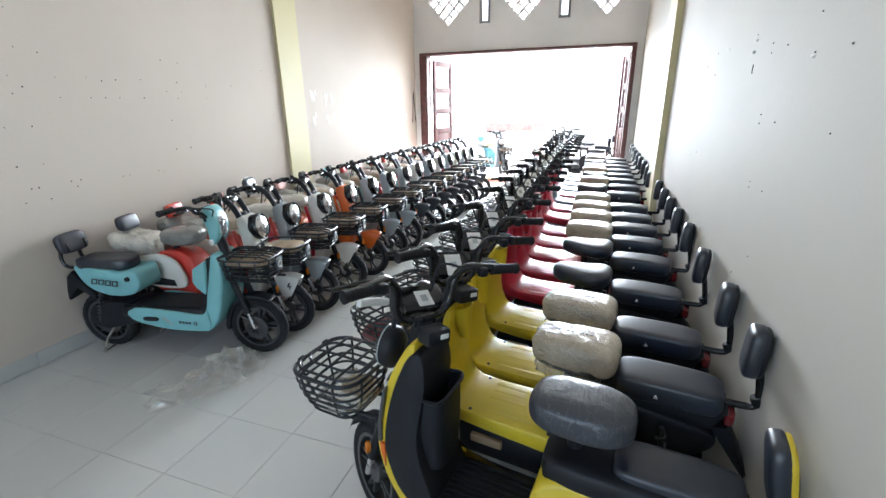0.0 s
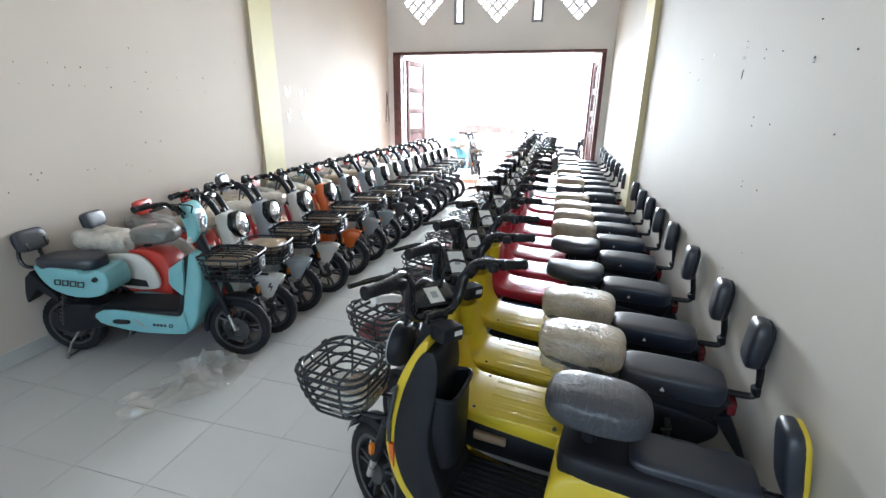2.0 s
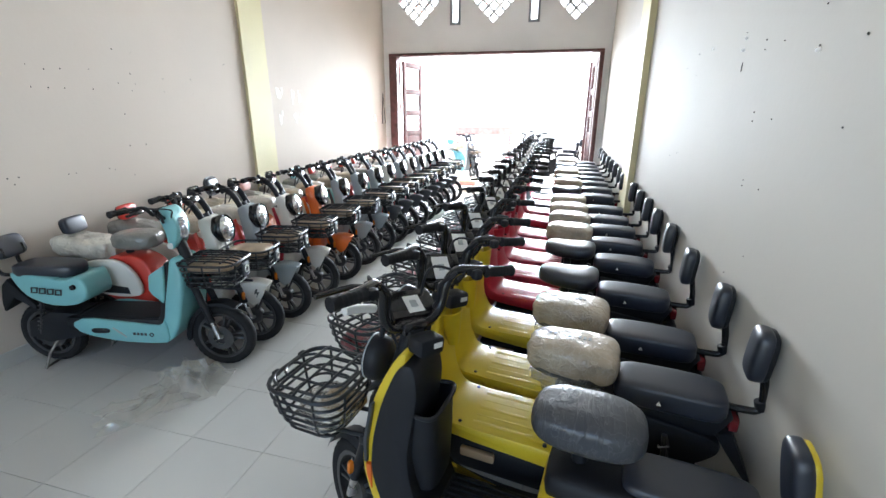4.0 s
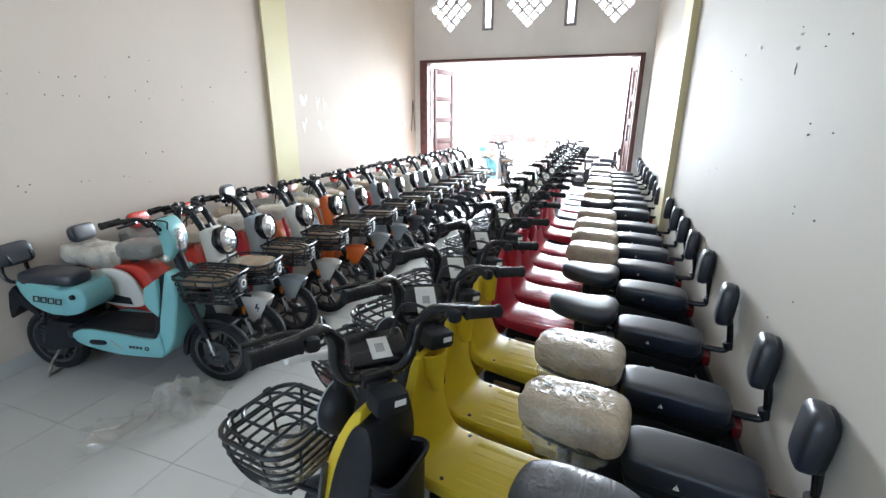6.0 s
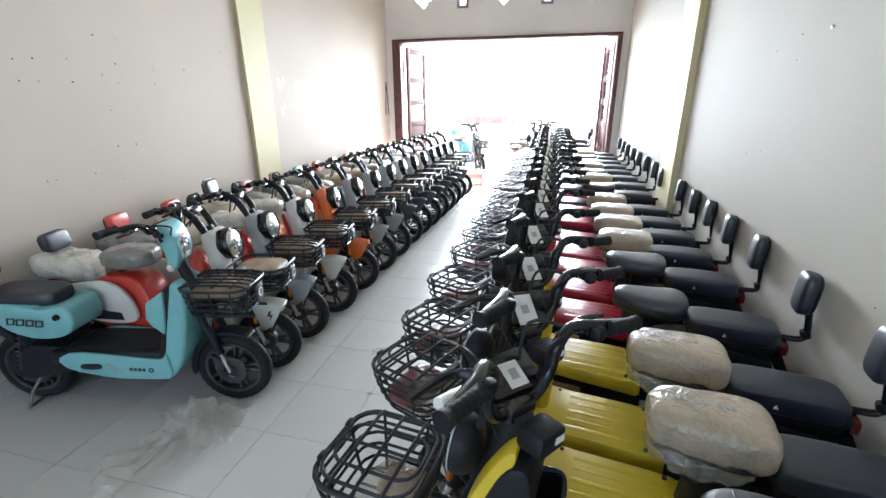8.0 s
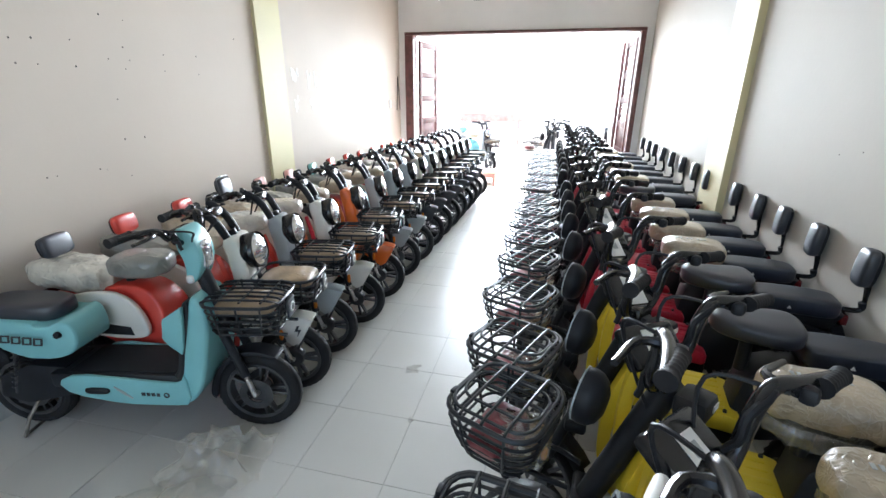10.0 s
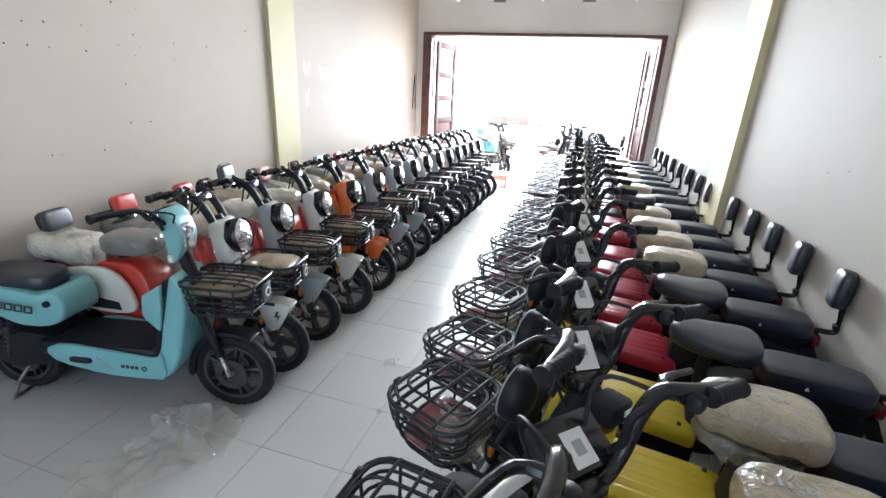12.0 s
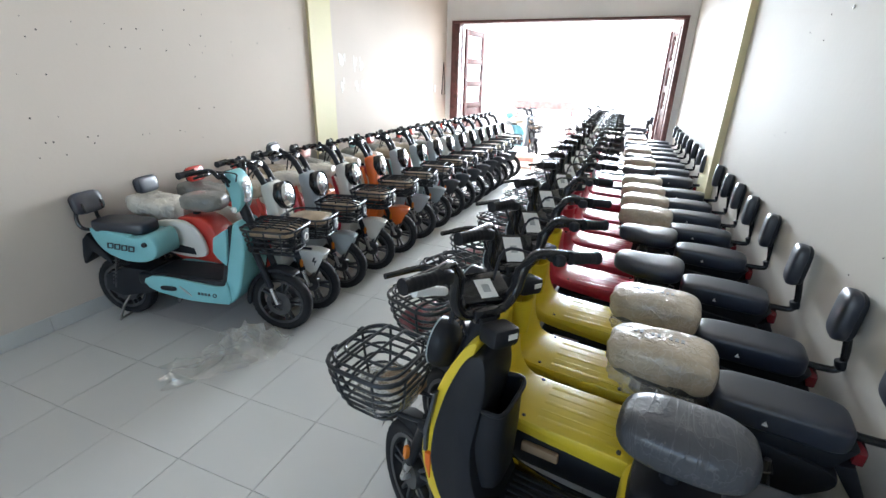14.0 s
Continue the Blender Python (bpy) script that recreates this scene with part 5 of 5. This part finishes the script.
stool = thing("low_stool", pose(-1.92, 8.72, -0.06, 0, 0, 8), "low pale wooden stool with a red-brown apron", "stool")
bm = B()
box(bm, (0, 0, 0.235), (0.54, 0.5, 0.03), 0.006)
part("seat", bm, M["pale_wood"], stool, "pale worn wooden top")
for k in (-1, 1):
    bm = B()
    box(bm, (0, k * 0.21, 0.185), (0.44, 0.022, 0.07), 0.003)
    part("apron", bm, M["pale_red"], stool, "red-brown apron")
    for q in (-1, 1):
        bm = B()
        box(bm, (q * 0.22, k * 0.21, 0.11), (0.045, 0.045, 0.22), 0.004)
        part("leg", bm, M["pale_red"], stool)

bench = thing("bench", pose(-2.6, 15.0, 0, 0, 0, 5), "red wooden bench in the yard, glare put into its colour", "bench")
for nm, c, s in (("seat", (0, 0, 0.45), (2.0, 0.4, 0.05)), ("backrest", (0, 0.2, 0.8), (2.0, 0.05, 0.25)), ("leg", (-0.85, 0, 0.21), (0.08, 0.36, 0.42)), ("leg", (0.85, 0, 0.21), (0.08, 0.36, 0.42)), ("post", (-0.85, 0.2, 0.56), (0.06, 0.04, 0.3)), ("post", (0.85, 0.2, 0.56), (0.06, 0.04, 0.3))):
    bm = B()
    box(bm, c, s, 0.008)
    part(nm, bm, M["pale_red"], bench)


# ---- small things on walls and floor ----
def sheet(name, cx, cy, lx, ly, rz, h, seed, label):
    """A crumpled sheet of thin clear film lying on the floor."""
    bm = B()
    nx, ny = 44, 30
    g = []
    for i in range(nx + 1):
        for j in range(ny + 1):
            u, v = i / nx - 0.5, j / ny - 0.5
            edge = 0.8 + 0.35 * noise.noise(Vector((math.atan2(v, u) * 1.3, seed, 0)))
            x, y = u * lx * edge, v * ly * edge
            q = Vector((x * 9 + seed, y * 9, seed))
            z = h * max(0, (0.5 - abs(noise.noise(q)) * 1.4 + 0.35 * noise.noise(q * 2.6))) * (1 - 0.9 * (2 * max(abs(u), abs(v))) ** 3)
            g.append(bm.verts.new((x + 0.03 * noise.noise(q * 1.3), y + 0.03 * noise.noise(q * 1.7 + Vector((5, 0, 0))), 0.004 + max(0, z))))
    for i in range(nx):
        for j in range(ny):
            a = i * (ny + 1) + j
            bm.faces.new((g[a], g[a + ny + 1], g[a + ny + 2], g[a + 1]))
    ob = new(name, finish(bm, name, M["film"], 60))
    ob.matrix_basis = pose(cx, cy, 0, 0, 0, rz)
    tagged(ob, label, "plastic film")


sheet("plastic_film", -2.04, 1.88, 0.50, 0.36, 20, 0.24, 3.0, "crumpled clear plastic film heaped beside the wheel")
sheet("plastic_film", -2.12, 1.62, 0.52, 0.32, 55, 0.09, 8.0, "flat crumpled clear plastic film lying on tiles")
sheet("plastic_scrap", -1.42, 2.72, 0.1, 0.08, 20, 0.03, 12.0, "tiny scrap of clear plastic on the floor")
sheet("plastic_scrap", -1.3, 2.3, 0.05, 0.04, 60, 0.02, 15.0, "tiny scrap of clear plastic on the floor")

# triangular wire hanger and a socket near the doorway
bm = B()
tube(bm, [(LX + 0.012, 7.93, 1.78), (LX + 0.012, 7.86, 1.26), (LX + 0.012, 8.02, 1.26)], 0.006, 8, closed=True)
tagged(new("wall_hanger", finish(bm, "wall_hanger", M["black"])), "thin dark triangular wire hanger on the wall", "hanger")
sk = thing("wall_socket", pose(LX, 7.55, 1.36), "small white plastic wall socket", "socket")
bm = B()
box(bm, (0.006, 0, 0), (0.012, 0.08, 0.12), 0.004)
part("face_plate", bm, M["card"], sk)

# filler patches left on the west wall
for y, z, kind in ((4.80, 1.68, 0), (4.86, 1.70, 0), (5.10, 1.66, 1), (5.24, 1.67, 1), (4.82, 1.44, 2), (5.12, 1.42, 1), (5.26, 1.43, 2), (6.95, 1.66, 1), (7.10, 1.68, 1), (7.0, 1.46, 2), (7.12, 1.47, 2)):
    bm = B()
    for k in range(4):
        q = random.uniform(-0.03, 0.03)
        blob(bm, (0, (k - 1.5) * 0.018 + q * 0.2, q * 1.6), (0.003, random.uniform(0.014, 0.03), random.uniform(0.05, 0.12)), 0.7, 0.7, 12, 6)
    part("filler_patch", bm, M["filler"], wall_west, m=pose(LX + 0.001, y, z))

hole = B()
lathe(hole, [(0, 0.002), (0.006, 0.002), (0.009, 0.0), (0.0, -0.004)], 9)
hole_mesh = finish(hole, "nail_hole", M["hole"])
chip = B()
blob(chip, (0, 0, 0), (0.016, 0.03, 0.003), 0.8, 0.9, 10, 5, 0.002, 60)
chip_mesh = finish(chip, "filler_chip", M["filler"])


def hole_at(parent, x, y, z, k=1.0, mesh=None, spin=0):
    side = 90 if x < -1 else -90
    ob = new("nail_hole" if mesh is None else "filler_chip", mesh or hole_mesh)
    ob.parent = parent
    ob.matrix_basis = pose(x + (0.001 if x < -1 else -0.001), y, z, 0, side, spin) @ Matrix.Diagonal((k, k, 1, 1))


west_holes = [(1.9, 2.15), (1.89, 1.94), (2.01, 1.92), (1.82, 1.78), (1.88, 1.72), (1.82, 1.68), (2.07, 1.78), (2.26, 1.79), (2.36, 1.77), (2.46, 1.78), (2.65, 1.79), (2.85, 1.94), (3.0, 1.93), (2.96, 1.78), (2.85, 1.71), (2.99, 1.71), (2.95, 1.66), (3.25, 1.76), (3.54, 1.77), (3.98, 1.93), (2.07, 1.66), (2.26, 1.66), (2.36, 1.66), (2.46, 1.66), (2.65, 1.66), (3.24, 1.66), (3.54, 1.65), (1.73, 1.49), (1.87, 1.49), (2.85, 1.49), (2.84, 1.26), (2.98, 1.26), (1.73, 1.26), (1.87, 1.26), (2.0, 1.13), (2.06, 1.13), (2.03, 1.09), (1.77, 1.12), (1.81, 1.12), (1.86, 1.04), (1.72, 1.04), (2.35, 1.11), (2.4, 1.11), (2.64, 1.11), (2.68, 1.1), (2.83, 1.04)]
for y, z in west_holes:
    hole_at(wall_west, LX, y, z, random.uniform(0.3, 0.68))
east_holes = [(1.6, 1.81), (1.39, 1.71), (1.59, 1.71), (1.81, 1.75), (1.95, 1.77), (1.95, 1.74), (2.15, 1.82), (2.77, 1.81), (2.77, 1.71), (2.98, 1.76), (1.93, 1.54), (1.78, 1.52), (1.93, 1.51), (1.39, 1.51), (1.9, 1.31), (1.9, 1.29), (1.76, 1.3), (1.76, 1.07), (1.9, 0.96), (3.07, 1.28), (2.91, 1.31)]
for y, z in east_holes:
    hole_at(wall_east, RX, y, z, random.uniform(0.24, 0.42))
for y, z in [(2.14, 1.8), (2.15, 1.76), (2.56, 1.81), (1.59, 1.7)]:
    hole_at(wall_east, RX, y, z, random.uniform(0.6, 0.9), chip_mesh, random.uniform(-40, 40))
crack = B()
blob(crack, (0, 0, 0), (0.003, 0.007, 0.035), 0.8, 0.9, 10, 6, 0.001, 60)
part("chipped_scar", crack, M["hole"], wall_east, "dark upright scar in the plaster", pose(RX - 0.0005, 2.140, 1.700, 4, 0, 0))


# ---- skirting and floor tiles ----
def tile_mesh(name, sx, sy, sz, material, bev=0.0004):
    bm = B()
    box(bm, (0, 0, -sz / 2), (sx, sy, sz), bev, seg=1)
    return finish(bm, name, material, 0)


sk_w = tagged(new("baseboard_west"), "grey glazed skirting tiles along the wall foot", "baseboard", kind="structure")
sk_e = tagged(new("baseboard_east"), "grey glazed skirting tiles along the wall foot", "baseboard", kind="structure")
smesh = tile_mesh("skirting_tile", 0.1, 0.397, 0.008, M["skirt"])
for i in range(25):
    y = -1.88 + 0.4 * i
    if y > DY - 0.2:
        break
    for par, x, ry in ((sk_w, LX + 0.008, 90), (sk_e, RX - 0.008, -90)):
        t = new("tile", smesh)
        t.parent = par
        t.matrix_basis = pose(x, y, 0.052, 0, ry, 0)

floor = wall("floor", [(LX - 0.1, RX + 0.1, BY - 0.1, DY + 0.2, -0.06, -0.0035)], M["grout"], "white square glazed floor tiles with grey joints", "floor")
xs = [LX] + [-2.9 + 0.4 * i for i in range(9)] + [RX]
ys = [-2.48 + 0.4 * i for i in range(27)]
ys = [y for y in ys if y < DY] + [DY + 0.02]
tmesh = {}
for x0, x1 in zip(xs, xs[1:]):
    for y0, y1 in zip(ys, ys[1:]):
        key = (round(x1 - x0, 3), round(y1 - y0, 3))
        if key not in tmesh:
            tmesh[key] = tile_mesh("tile", x1 - x0 - 0.0024, y1 - y0 - 0.0024, 0.02, M["tile"])
        t = new("tile", tmesh[key])
        t.parent = floor
        t.matrix_basis = pose((x0 + x1) / 2, (y0 + y1) / 2, random.uniform(-0.0003, 0.0003))
